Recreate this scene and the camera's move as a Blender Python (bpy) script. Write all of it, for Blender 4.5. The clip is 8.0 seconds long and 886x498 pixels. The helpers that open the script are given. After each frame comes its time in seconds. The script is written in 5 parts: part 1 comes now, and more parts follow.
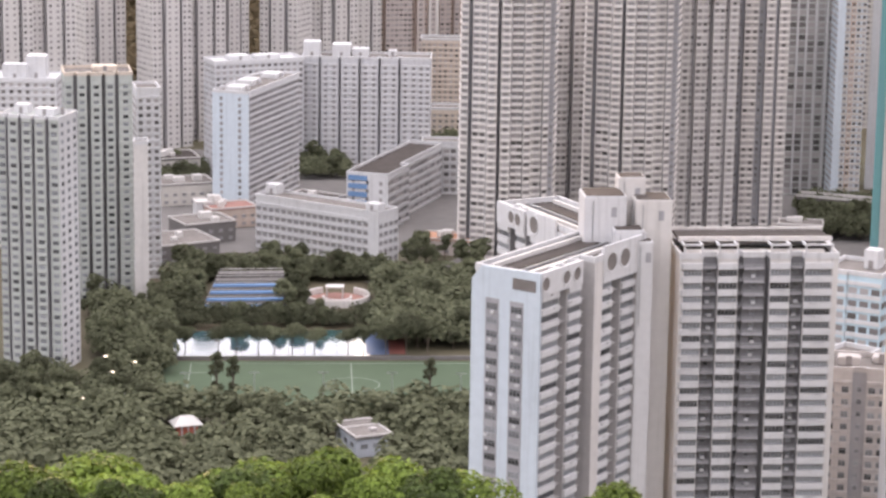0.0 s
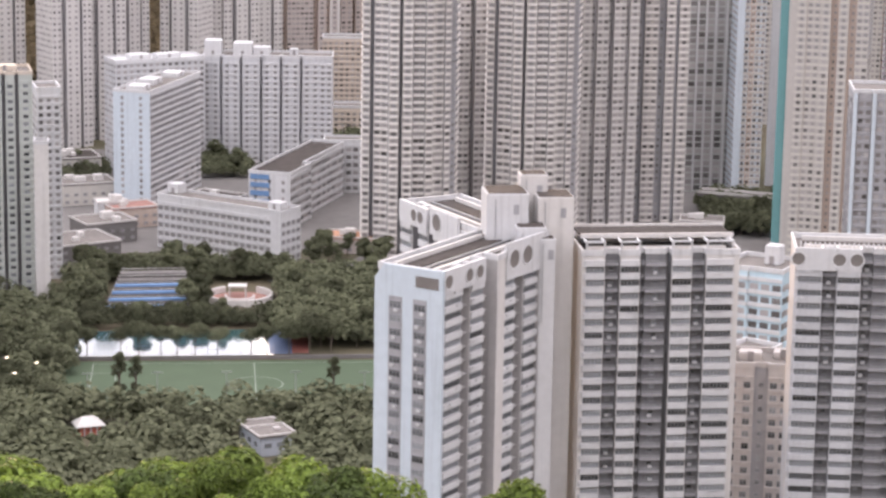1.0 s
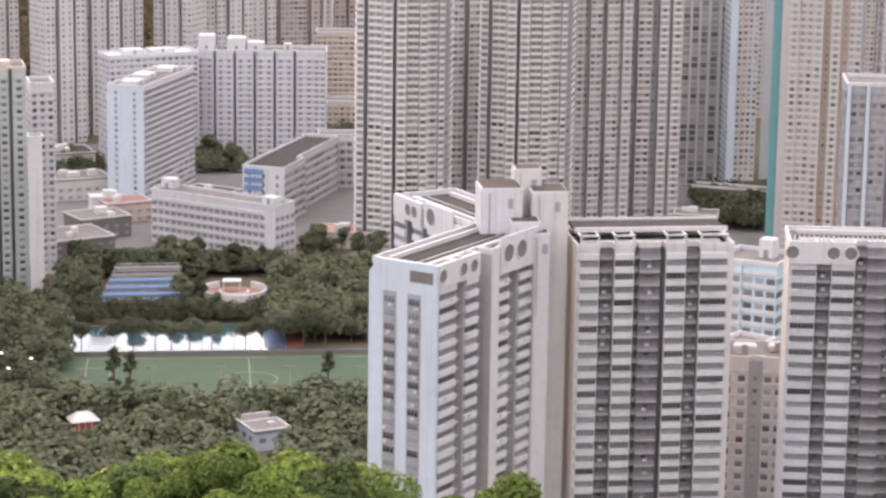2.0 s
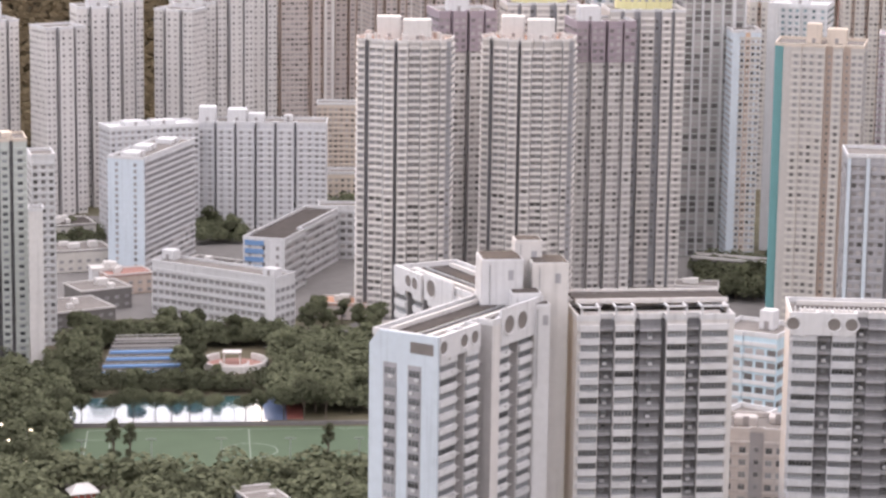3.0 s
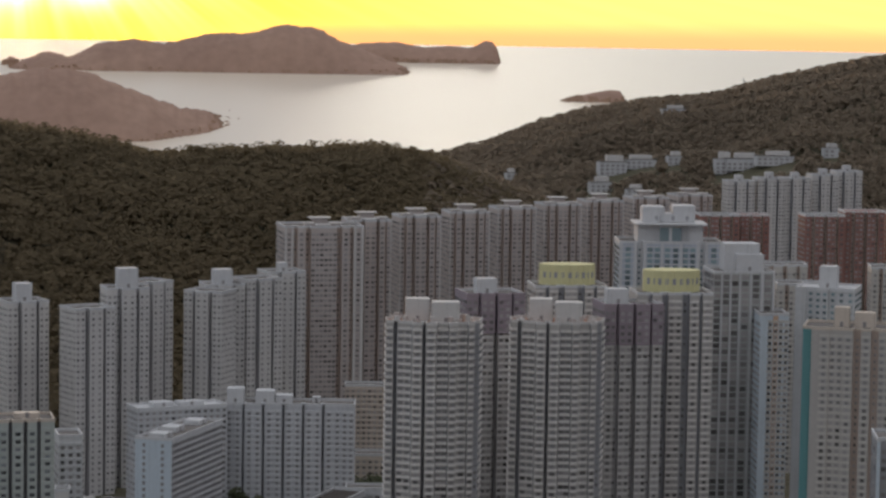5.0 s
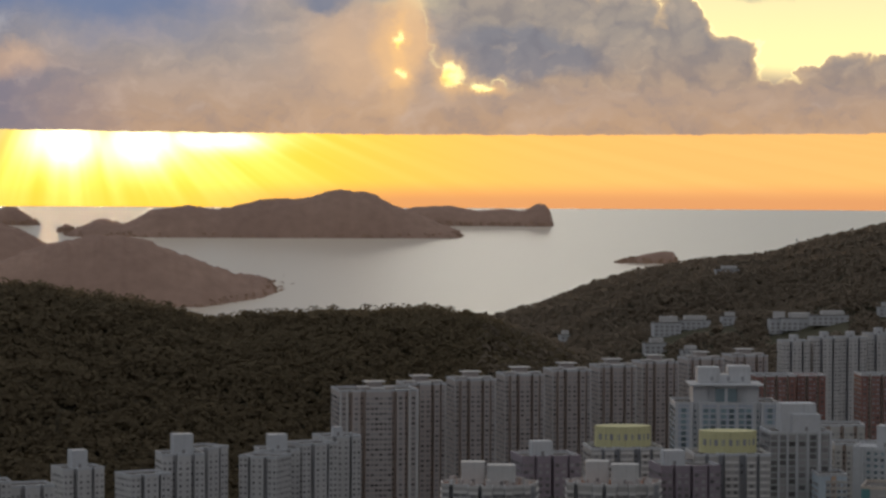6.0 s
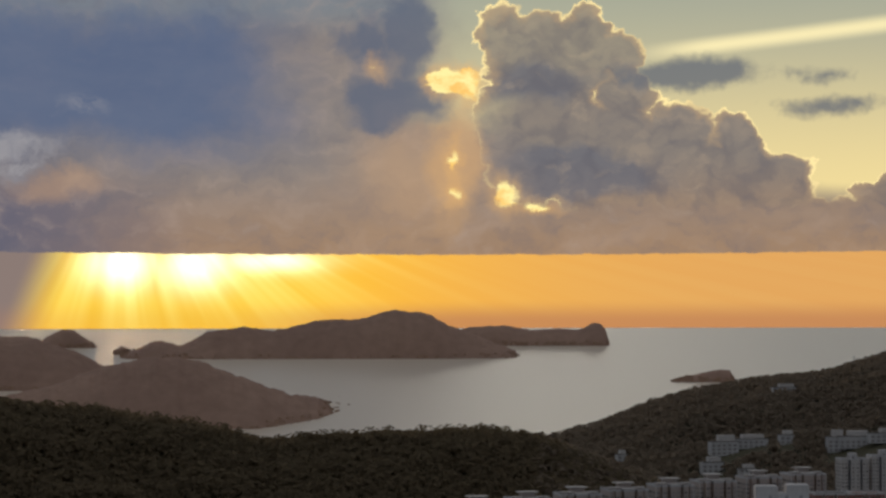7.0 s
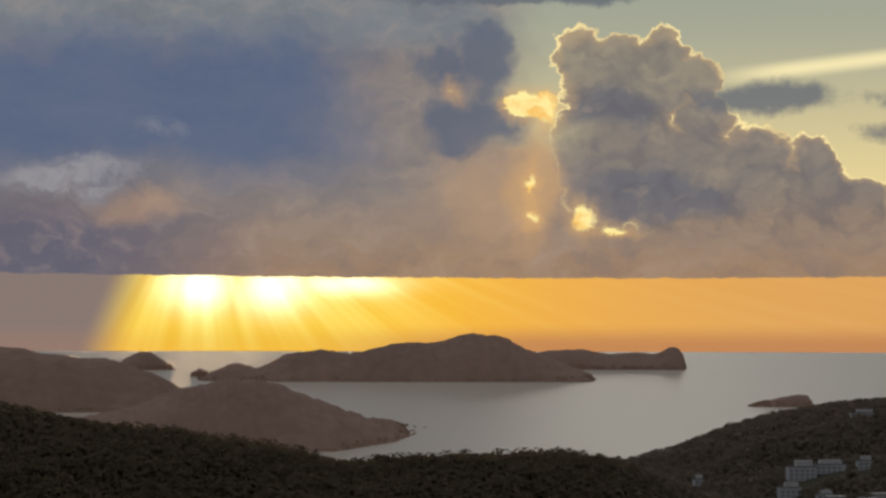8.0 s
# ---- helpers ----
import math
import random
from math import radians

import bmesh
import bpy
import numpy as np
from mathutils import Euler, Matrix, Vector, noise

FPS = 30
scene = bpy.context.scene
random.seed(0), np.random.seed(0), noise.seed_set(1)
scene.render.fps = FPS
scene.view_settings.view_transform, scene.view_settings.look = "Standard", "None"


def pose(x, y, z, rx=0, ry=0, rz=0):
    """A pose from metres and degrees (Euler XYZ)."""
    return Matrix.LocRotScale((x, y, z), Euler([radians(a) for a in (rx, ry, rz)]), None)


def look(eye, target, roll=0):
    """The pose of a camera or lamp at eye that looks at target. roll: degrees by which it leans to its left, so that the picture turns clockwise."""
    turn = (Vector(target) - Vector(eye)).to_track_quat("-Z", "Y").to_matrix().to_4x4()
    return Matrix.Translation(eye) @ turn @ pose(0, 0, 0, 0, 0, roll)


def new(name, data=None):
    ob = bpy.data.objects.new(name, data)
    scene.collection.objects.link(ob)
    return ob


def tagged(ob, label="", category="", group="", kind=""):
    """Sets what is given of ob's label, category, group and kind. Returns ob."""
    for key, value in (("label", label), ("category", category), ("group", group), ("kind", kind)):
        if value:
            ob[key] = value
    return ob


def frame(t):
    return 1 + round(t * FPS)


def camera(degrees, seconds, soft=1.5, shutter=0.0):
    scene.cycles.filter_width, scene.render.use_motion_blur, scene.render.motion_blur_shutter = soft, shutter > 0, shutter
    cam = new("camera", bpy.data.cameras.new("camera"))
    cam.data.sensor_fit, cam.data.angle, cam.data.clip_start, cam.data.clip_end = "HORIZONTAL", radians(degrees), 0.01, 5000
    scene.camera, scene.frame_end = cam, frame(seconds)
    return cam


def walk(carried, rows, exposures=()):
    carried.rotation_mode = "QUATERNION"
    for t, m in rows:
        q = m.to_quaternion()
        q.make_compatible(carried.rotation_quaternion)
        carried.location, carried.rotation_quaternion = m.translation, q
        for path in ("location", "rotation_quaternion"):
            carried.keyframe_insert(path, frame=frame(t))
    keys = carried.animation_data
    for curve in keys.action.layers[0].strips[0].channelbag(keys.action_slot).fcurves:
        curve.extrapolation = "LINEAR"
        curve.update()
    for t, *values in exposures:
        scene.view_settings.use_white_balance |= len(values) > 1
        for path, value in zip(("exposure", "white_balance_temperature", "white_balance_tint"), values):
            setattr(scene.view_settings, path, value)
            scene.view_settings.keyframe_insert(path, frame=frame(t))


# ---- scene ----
# A hilltop view over a seaside high-rise town at sunrise: the eye stands still
# at 238 m above the sea, the camera tilts up from the town to the sky.
EYE = 238.0
cam = camera(19.1, 8.0, soft=2.7)
# seconds, yaw to the left, pitch up, lean
ROWS = [
    (0.0, -0.003, -12.516, 0.832), (0.5, -1.513, -12.475, 1.113), (1.0, -2.170, -12.523, 0.948),
    (2.5, -2.306, -12.663, 0.822), (3.0, -2.270, -11.092, 0.808), (3.5, -2.305, -9.385, 0.973),
    (4.0, -1.996, -7.937, 0.950), (5.5, -1.077, -3.263, 0.703), (6.0, -0.347, -1.439, 0.289),
    (6.5, -0.026, 0.017, 0.009), (7.0, 0.858, 1.171, -0.125), (7.5, 1.581, 1.494, -0.272),
    (8.0, 2.536, 1.679, 0.110),
]
# seconds, stops, white balance in kelvin, tint
EXPOSE = [(0.0, 3.4, 7000, 21), (3.0, 3.4, 7000, 21), (3.6, 3.4, 7000, 21), (4.2, 2.75, 6900, 19), (5.3, 1.15, 6500, 10), (6.0, 0.68, 6500, 10), (6.5, 0.38, 6500, 10), (7.0, 0.12, 6500, 10), (8.0, 0.05, 6500, 10)]
walk(cam, [(t, pose(0, 0, EYE, 90 + p, 0, y) @ pose(0, 0, 0, 0, 0, r)) for t, y, p, r in ROWS], EXPOSE)

SUN_BEARING, SUN_HEIGHT = -7.6, 1.6
rng = np.random.default_rng(7)


# ---- node arithmetic ----
class Val:
    """A socket or number in a node tree, with arithmetic."""

    def __init__(self, tree, s):
        self.tree, self.s = tree, s

    def op(self, kind, *others, clamp=False):
        n = self.tree.nodes.new("ShaderNodeMath")
        n.operation, n.use_clamp = kind, clamp
        for i, o in enumerate((self, *others)):
            o = o.s if isinstance(o, Val) else o
            if isinstance(o, (int, float)):
                n.inputs[i].default_value = o
            else:
                self.tree.links.new(o, n.inputs[i])
        return Val(self.tree, n.outputs[0])

    def __add__(self, o): return self.op("ADD", o)
    def __sub__(self, o): return self.op("SUBTRACT", o)
    def __mul__(self, o): return self.op("MULTIPLY", o)
    def __truediv__(self, o): return self.op("DIVIDE", o)
    def rsub(self, o): return Val(self.tree, o).op("SUBTRACT", self)
    def max(self, o): return self.op("MAXIMUM", o)
    def min(self, o): return self.op("MINIMUM", o)
    def sq(self): return self.op("MULTIPLY", self)
    def ramp(self, a, b):
        """0 at a, 1 at b, smooth."""
        n = self.tree.nodes.new("ShaderNodeMapRange")
        n.interpolation_type = "SMOOTHSTEP"
        self.tree.links.new(self.s, n.inputs[0])
        n.inputs[1].default_value, n.inputs[2].default_value = (a, b) if a < b else (b, a)
        n.inputs[3].default_value, n.inputs[4].default_value = (0, 1) if a < b else (1, 0)
        return Val(self.tree, n.outputs[0])


def vec(tree, x, y, z=0.0):
    n = tree.nodes.new("ShaderNodeCombineXYZ")
    for i, v in enumerate((x, y, z)):
        if isinstance(v, Val):
            tree.links.new(v.s, n.inputs[i])
        else:
            n.inputs[i].default_value = v
    return n.outputs[0]


def grain(tree, vector, scale, detail=4.0, rough=0.55, distort=0.0):
    n = tree.nodes.new("ShaderNodeTexNoise")
    if vector is not None:
        tree.links.new(vector, n.inputs["Vector"])
    n.inputs["Scale"].default_value, n.inputs["Detail"].default_value = scale, detail
    n.inputs["Roughness"].default_value, n.inputs["Distortion"].default_value = rough, distort
    return Val(tree, n.outputs["Fac"])


def lin(c):
    """Linear light from 0-255 display values."""
    return tuple(((v / 255 + 0.055) / 1.055) ** 2.4 if v > 10 else v / 255 / 12.92 for v in c) + (1.0,)


def blend(tree, fac, a, b, mode="MIX"):
    n = tree.nodes.new("ShaderNodeMix")
    n.data_type, n.blend_type, n.clamp_factor = "RGBA", mode, True
    for sock, v in ((n.inputs["Factor"], fac), (n.inputs[6], a), (n.inputs[7], b)):
        v = v.s if isinstance(v, Val) else v
        if isinstance(v, (int, float)):
            sock.default_value = v
        elif isinstance(v, tuple):
            sock.default_value = v if len(v) == 4 else (*v, 1)
        else:
            tree.links.new(v, sock)
    return n.outputs[2]


# ---- the sky ----
def make_sky():
    world = bpy.data.worlds.new("sunrise_sky")
    scene.world = world
    world.use_nodes = True
    t = world.node_tree
    t.nodes.clear()
    out, bg = t.nodes.new("ShaderNodeOutputWorld"), t.nodes.new("ShaderNodeBackground")
    t.links.new(bg.outputs[0], out.inputs[0])
    tc, sep = t.nodes.new("ShaderNodeTexCoord"), t.nodes.new("ShaderNodeSeparateXYZ")
    t.links.new(tc.outputs["Generated"], sep.inputs[0])
    X, Y, Z = (Val(t, sep.outputs[i]) for i in range(3))
    az = X.op("ARCTAN2", Y) * (180 / math.pi)
    el = Z.op("ARCSINE") * (180 / math.pi)
    # u, v: units of 1.23 degrees round the bearing -2.53, height 1.70
    u, v = (az + 2.531) * 0.8133, (el - 1.699) * 0.8133
    p0 = vec(t, u, v)
    w1, w2 = grain(t, p0, 0.8, 4, 0.5), grain(t, vec(t, u + 31.7, v - 8.3), 0.8, 4, 0.5)
    wa, wb = grain(t, p0, 2.8, 7, 0.62), grain(t, vec(t, u - 17.1, v + 5.9), 2.8, 7, 0.62)
    uw = u + (w1 - 0.5) * 0.5 + (wa - 0.5) * 0.42
    vw = v + (w2 - 0.5) * 0.5 + (wb - 0.5) * 0.42
    us = u + (w1 - 0.5) * 1.5 + (wa - 0.5) * 0.5
    vs = v + (w2 - 0.5) * 1.0 + (wb - 0.5) * 0.4

    def ell(cu, cv, ru, rv, soft=False):
        """How deep inside an ellipse, in units; below 0 outside."""
        a, b = (us, vs) if soft else (uw, vw)
        return (((a - cu) / ru).sq() + ((b - cv) / rv).sq()).op("SQRT").rsub(1.0) * math.sqrt(ru * rv)

    def billow(scale, shift):
        """Rounded lumps, like the heads of a cumulus."""
        n = t.nodes.new("ShaderNodeTexVoronoi")
        n.feature, n.distance = "SMOOTH_F1", "EUCLIDEAN"
        t.links.new(vec(t, uw + shift, vw * 1.15), n.inputs["Vector"])
        n.inputs["Scale"].default_value, n.inputs["Smoothness"].default_value = scale, 0.25
        return Val(t, n.outputs["Distance"]).rsub(0.45)

    # nishita for the clear sky out of the clouds' reach
    sky = t.nodes.new("ShaderNodeTexSky")
    sky.sky_type, sky.sun_disc = "NISHITA", False
    sky.sun_elevation, sky.sun_rotation = radians(SUN_HEIGHT), radians(SUN_BEARING)
    high = blend(t, 1.0, sky.outputs[0], (0.09, 0.09, 0.09, 1), "MULTIPLY")
    # clear sky behind the clouds, pale and warm low down
    clear = blend(t, v.ramp(0.0, 4.6), lin((236, 214, 150)), lin((158, 162, 146)))
    clear = blend(t, v.ramp(4.8, 9.0), clear, lin((206, 208, 206)))
    streak = ((v - 3.05) - (u - 5.4) * 0.11).op("ABSOLUTE").ramp(0.22, 0.0) * u.ramp(4.4, 6.2)
    clear = blend(t, streak * 0.85, clear, lin((250, 235, 180)))
    far = grain(t, vec(t, u * 0.16, v * 0.35), 1.0, 6, 0.6)
    broken = far.ramp(0.42, 0.66)
    veil = blend(t, broken, lin((206, 206, 208)), lin((160, 162, 172)))
    veil = blend(t, el.ramp(34.0, 8.0), veil, lin((112, 118, 134)))
    outside = v.ramp(8.0, 16.0).max(u.op("ABSOLUTE").ramp(13.0, 26.0))
    up_sky = blend(t, broken * 0.5 + 0.5, high, veil)
    up_sky = blend(t, 1.0, up_sky, blend(t, el.ramp(12.0, 48.0), (0.35, 0.355, 0.37, 1), (0.74, 0.74, 0.74, 1)), "MULTIPLY")
    # An unseen brighter sky patch, added so the wet court mirrors white
    opening = v.ramp(8.4, 9.8) * v.ramp(15.0, 11.8) * (u + 2.0).op("ABSOLUTE").ramp(11.0, 5.0)
    clear = blend(t, outside, clear, up_sky)
    clear = blend(t, opening, clear, (1.7, 1.55, 1.3, 1))

    # a broad soft cloud sheet over the glow, slate blue high on one side, mauve to brown low
    lump = grain(t, vec(t, us * 0.8, vs * 1.5), 0.9, 5, 0.5)
    lump2 = grain(t, vec(t, u * 0.5 + 9.0, v * 1.5), 0.8, 6, 0.6)
    fine = grain(t, vec(t, us * 0.7, vs * 1.3, 4.0), 2.6, 7, 0.6)
    puffs = billow(2.1, 0.0) * 0.30 + billow(4.6, 3.7) * 0.15
    low = v + (w2 - 0.5) * 0.3
    c = blend(t, low.ramp(-0.75, 1.3), lin((156, 127, 101)), lin((135, 126, 121)))
    c = blend(t, v.ramp(3.2, 3.9) * u.ramp(2.6, 0.0), c, lin((122, 127, 132)))
    c = blend(t, us.ramp(-2.2, -6.8) * low.ramp(1.6, 0.2), c, lin((98, 96, 110)))
    c = blend(t, (lump2 - 0.3) * us.ramp(-1.5, -6.0) * v.ramp(1.6, -0.4), c, lin((104, 98, 112)))
    c = blend(t, lump.ramp(0.48, 0.75) * 0.30, c, lin((176, 154, 138)))
    c = blend(t, lump.ramp(0.52, 0.28) * 0.30, c, lin((100, 100, 110)))
    c = blend(t, fine.ramp(0.5, 0.72) * 0.22, c, lin((170, 152, 140)))
    c = blend(t, fine.ramp(0.5, 0.3) * 0.22, c, lin((92, 94, 106)))
    blue = us.ramp(-0.4, -2.8) * vs.ramp(0.7, 1.9) * vs.ramp(4.3, 3.2)
    c = blend(t, blue * 0.86, c, blend(t, lump2, lin((70, 90, 124)), lin((92, 106, 132))))
    wisp = ell(-6.5, 1.2, 1.25, 0.36, True).max(ell(-5.05, 2.05, 0.3, 0.16, True))
    c = blend(t, wisp.ramp(-0.2, 0.3) * fine.ramp(0.3, 0.65) * 0.75, c, lin((152, 150, 154)))
    c = blend(t, ell(-5.3, 0.68, 0.75, 0.22, True).ramp(-0.25, 0.3) * 0.38, c, lin((190, 152, 116)))
    c = blend(t, ell(0.8, 0.9, 1.1, 0.9, True).ramp(-0.7, 0.9) * 0.45, c, lin((198, 158, 116)))
    c = blend(t, ell(1.6, 1.3, 0.42, 1.1, True).ramp(-0.5, 0.4) * 0.45, c, lin((220, 172, 112)))
    sheet_in = us.ramp(2.2, 0.3).max(low.ramp(0.75, 0.3)).max(vs.ramp(2.5, 1.5) * u.ramp(5.0, 3.5))
    col = blend(t, sheet_in, clear, c)
    slate = (ell(0.0, 3.15, 0.55, 0.5, True) + puffs).max(ell(0.75, 3.3, 0.5, 0.75, True) + puffs).max(ell(0.5, 2.25, 0.95, 0.6, True) + puffs)
    col = blend(t, slate.ramp(-0.25, 0.35) * 0.8, col, lin((90, 99, 117)))
    # openings to the bright sky behind
    gapv = fine.ramp(0.38, 0.6)
    hole = (ell(1.62, 2.5, 0.5, 0.34) + puffs * 0.9).max(ell(2.44, 0.5, 0.17, 0.24) + puffs * 0.3).max(ell(3.05, 0.3, 0.32, 0.10) + puffs * 0.6 - 0.04)
    hole = hole.max(ell(1.55, 1.15, 0.07, 0.2) + puffs * 0.5 - 0.03).max(ell(1.58, 0.62, 0.1, 0.12) + puffs * 0.5 - 0.03).max(ell(0.15, 2.78, 0.16, 0.16) + puffs * 0.4 - 0.13)
    col = blend(t, hole.ramp(-0.30, 0.06) * 0.45, col, lin((226, 176, 108)))
    col = blend(t, hole.ramp(-0.05, 0.05), col, blend(t, gapv, lin((246, 196, 108)), lin((255, 236, 160))))

    # cumulus heads in front, edged with light
    heads = ell(3.3, 2.85, 1.3, 0.95).max(ell(2.55, 3.25, 0.62, 0.58)).max(ell(3.85, 3.3, 0.72, 0.6)).max(ell(4.4, 2.95, 0.5, 0.6)).max(ell(3.1, 1.7, 1.2, 1.45)).max(ell(4.55, 2.2, 0.62, 0.62))
    heads = heads.max(ell(4.4, 1.1, 1.6, 1.1)).max(ell(5.4, 1.35, 0.85, 0.85)).max(ell(6.55, 1.3, 0.6, 0.72)).max(ell(5.9, 0.6, 1.9, 0.95)).max(ell(7.35, 0.7, 0.7, 0.62))
    heads = heads.max(ell(9.4, 0.25, 0.9, 0.75)).max(ell(10.6, 0.2, 1.3, 0.9)).max(ell(13.5, 0.0, 2.5, 1.4)).max(ell(8.3, -0.1, 1.6, 0.55))
    mass = (heads + puffs).min(hole * -1.0 + 0.04)
    inside = mass.ramp(-0.02, 0.025) * v.ramp(1.7, 2.4).max(us.ramp(1.5, 3.2))
    h = blend(t, low.ramp(-0.75, 1.4), lin((160, 128, 100)), lin((132, 123, 115)))
    h = blend(t, vw.ramp(1.9, 3.4), h, lin((148, 139, 122)))
    h = blend(t, (ell(2.95, 2.5, 1.0, 0.38, True).max(ell(3.6, 0.9, 1.8, 0.5, True))).ramp(-0.2, 0.35) * 0.7, h, lin((98, 101, 112)))
    h = blend(t, puffs.ramp(0.02, -0.16) * 0.4, h, lin((92, 90, 98)))
    h = blend(t, fine.ramp(0.5, 0.75) * 0.3, h, lin((178, 158, 134)))
    h = blend(t, fine.ramp(0.5, 0.3) * 0.3, h, lin((92, 92, 102)))
    lit = v.ramp(0.15, 0.7)
    h = blend(t, mass.ramp(0.26, 0.0) * 0.45 * lit, h, lin((206, 172, 124)))
    h = blend(t, mass.ramp(0.085, 0.02) * lit * (w1.ramp(0.35, 0.6) * 0.55 + 0.45), h, lin((255, 232, 165)))
    col = blend(t, inside * low.ramp(0.0, 0.5), col, h)
    us = u + (w1 - 0.5) * 1.6 + (wa - 0.5) * 1.4
    vs = v + (w2 - 0.5) * 0.4 + (wb - 0.5) * 0.35
    scud = ell(5.75, 2.65, 1.35, 0.30, True).max(ell(8.1, 2.05, 0.7, 0.16, True)).max(ell(1.2, 4.45, 2.6, 0.16, True)).max(ell(8.0, 2.6, 0.45, 0.14, True) - 0.05)
    col = blend(t, scud.ramp(-0.2, 0.28) * 0.85, col, lin((98, 104, 114)))
    base = (v + 0.53 + (wa - 0.5) * 0.10 + ((u - 2.0) / 9.0).sq() * -0.06) * 1.4

    # the golden gap below the deck, with rays fanning from the hidden sun
    ray = (u + 4.3) / (v.rsub(1.3).max(0.3))
    beams = grain(t, vec(t, ray * 1.0, 3.0), 3.6, 3, 0.55).ramp(0.32, 0.7)
    near_sun = ((u + 3.75) / 2.9).sq() + ((v + 0.75) / 1.1).sq()
    hot = (near_sun * -1.1).op("EXPONENT")
    wide = (((u + 3.4) / 6.0).sq() * -1.0).op("EXPONENT")
    gap = blend(t, wide, lin((218, 160, 92)), lin((255, 186, 46)))
    gap = blend(t, hot * 1.25, gap, lin((255, 226, 62)))
    core = ((((u + 4.3) / 0.6).sq() + ((v + 0.68) / 0.4).sq()) * -1.0).op("EXPONENT")
    core = core.max(((((u + 3.05) / 0.6).sq() + ((v + 0.70) / 0.42).sq()) * -1.0).op("EXPONENT"))
    core = core.max(((((u + 1.7) / 0.9).sq() + ((v + 0.63) / 0.2).sq()) * -1.0).op("EXPONENT") * 0.7)
    gap = blend(t, beams * (hot * 0.7 + 0.03), gap, lin((255, 244, 150)))
    gap = blend(t, beams.rsub(1.0) * 0.5 * (hot * 1.1 + 0.06).min(1.0), gap, lin((222, 146, 56)))
    gap = blend(t, core * 1.05 * (beams * 0.4 + 0.75), gap, (2.3, 2.0, 1.15, 1))
    gap = blend(t, (u + (v + 0.6) * -0.4).ramp(-5.0, -6.0), gap, lin((134, 118, 112)))
    haze = v.ramp(-1.3, -1.72) * 0.85
    gap = blend(t, haze * (u.ramp(-3.0, 2.0) * 0.8 + 0.2), gap, lin((188, 128, 84)))
    col = blend(t, base.ramp(0.02, -0.02) * outside.rsub(1.0), col, gap)
    below = v.ramp(-1.82, -1.95)
    col = blend(t, below, col, lin((150, 140, 130)))
    t.links.new(col, bg.inputs[0])
    bg.inputs[1].default_value = 1.0


make_sky()
b, e = radians(SUN_BEARING), radians(SUN_HEIGHT)
lamp = new("sun", bpy.data.lights.new("sun", "SUN"))
lamp.data.energy, lamp.data.angle, lamp.data.color = 0.6, radians(10), (1.0, 0.66, 0.36)
lamp.matrix_world = look((math.sin(b) * math.cos(e) * 900, math.cos(b) * math.cos(e) * 900, math.sin(e) * 900 + 300), (0, 0, 300))


# ---- materials ----
def material(name, color, rough=0.8, metal=0.0, scale=0.6, vary=0.25, streaks=0.0, bump=0.0, island=0.0, each=0.0, second=None, spec=0.4):
    """A procedural surface: base colour with grain at two scales, rain streaks, relief, and a tone per piece."""
    m = bpy.data.materials.new(name)
    m.use_nodes = True
    t = m.node_tree
    bsdf = t.nodes["Principled BSDF"]
    bsdf.inputs["Roughness"].default_value, bsdf.inputs["Metallic"].default_value = rough, metal
    bsdf.inputs["Specular IOR Level"].default_value = spec
    tc = t.nodes.new("ShaderNodeTexCoord")
    ob = tc.outputs["Object"]
    a, bb = grain(t, ob, scale, 5), grain(t, ob, scale * 0.08, 3)
    k = (a - 0.5) * vary * 1.6 + (bb - 0.5) * vary * 1.6 + 1.0
    if streaks:
        mp = t.nodes.new("ShaderNodeMapping")
        mp.inputs["Scale"].default_value = (1.0, 1.0, 0.03)
        t.links.new(ob, mp.inputs[0])
        k = k - grain(t, mp.outputs[0], 0.9, 5).ramp(0.5, 0.8) * streaks
    if island:
        g = t.nodes.new("ShaderNodeNewGeometry")
        k = k * ((Val(t, g.outputs["Random Per Island"]) - 0.5) * island * 2 + 1.0)
    if each:
        g = t.nodes.new("ShaderNodeObjectInfo")
        k = k * ((Val(t, g.outputs["Random"]) - 0.5) * each * 2 + 1.0)
    base = (*color, 1)
    if second:
        base = blend(t, bb.ramp(0.4, 0.62), base, (*second, 1))
    tone = t.nodes.new("ShaderNodeCombineColor")
    for i in range(3):
        t.links.new(k.s, tone.inputs[i])
    t.links.new(blend(t, 1.0, base, tone.outputs[0], "MULTIPLY"), bsdf.inputs["Base Color"])
    if bump:
        bn = t.nodes.new("ShaderNodeBump")
        bn.inputs["Strength"].default_value, bn.inputs["Distance"].default_value = min(bump, 1.0), 0.3
        t.links.new(a.s, bn.inputs["Height"])
        t.links.new(bn.outputs[0], bsdf.inputs["Normal"])
    return m


M = {}
M["white"] = material("white_render", (0.56, 0.565, 0.575), streaks=0.22, vary=0.14)
M["cool_white"] = material("cool_white_paint", (0.51, 0.58, 0.635), streaks=0.2, vary=0.12)
M["warm_white"] = material("warm_white_paint", (0.575, 0.56, 0.545), streaks=0.2, vary=0.12)
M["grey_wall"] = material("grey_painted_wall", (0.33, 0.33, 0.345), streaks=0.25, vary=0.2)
# Darker tone put into the colour of recess and return faces
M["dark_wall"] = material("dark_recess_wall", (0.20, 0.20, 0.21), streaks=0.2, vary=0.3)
M["beige"] = material("beige_tile_wall", (0.56, 0.49, 0.42), streaks=0.15, vary=0.14)
M["tan"] = material("tan_tile_wall", (0.46, 0.38, 0.33), streaks=0.12, vary=0.16)
M["pink"] = material("pinkish_tile_wall", (0.50, 0.445, 0.42), streaks=0.12, vary=0.14)
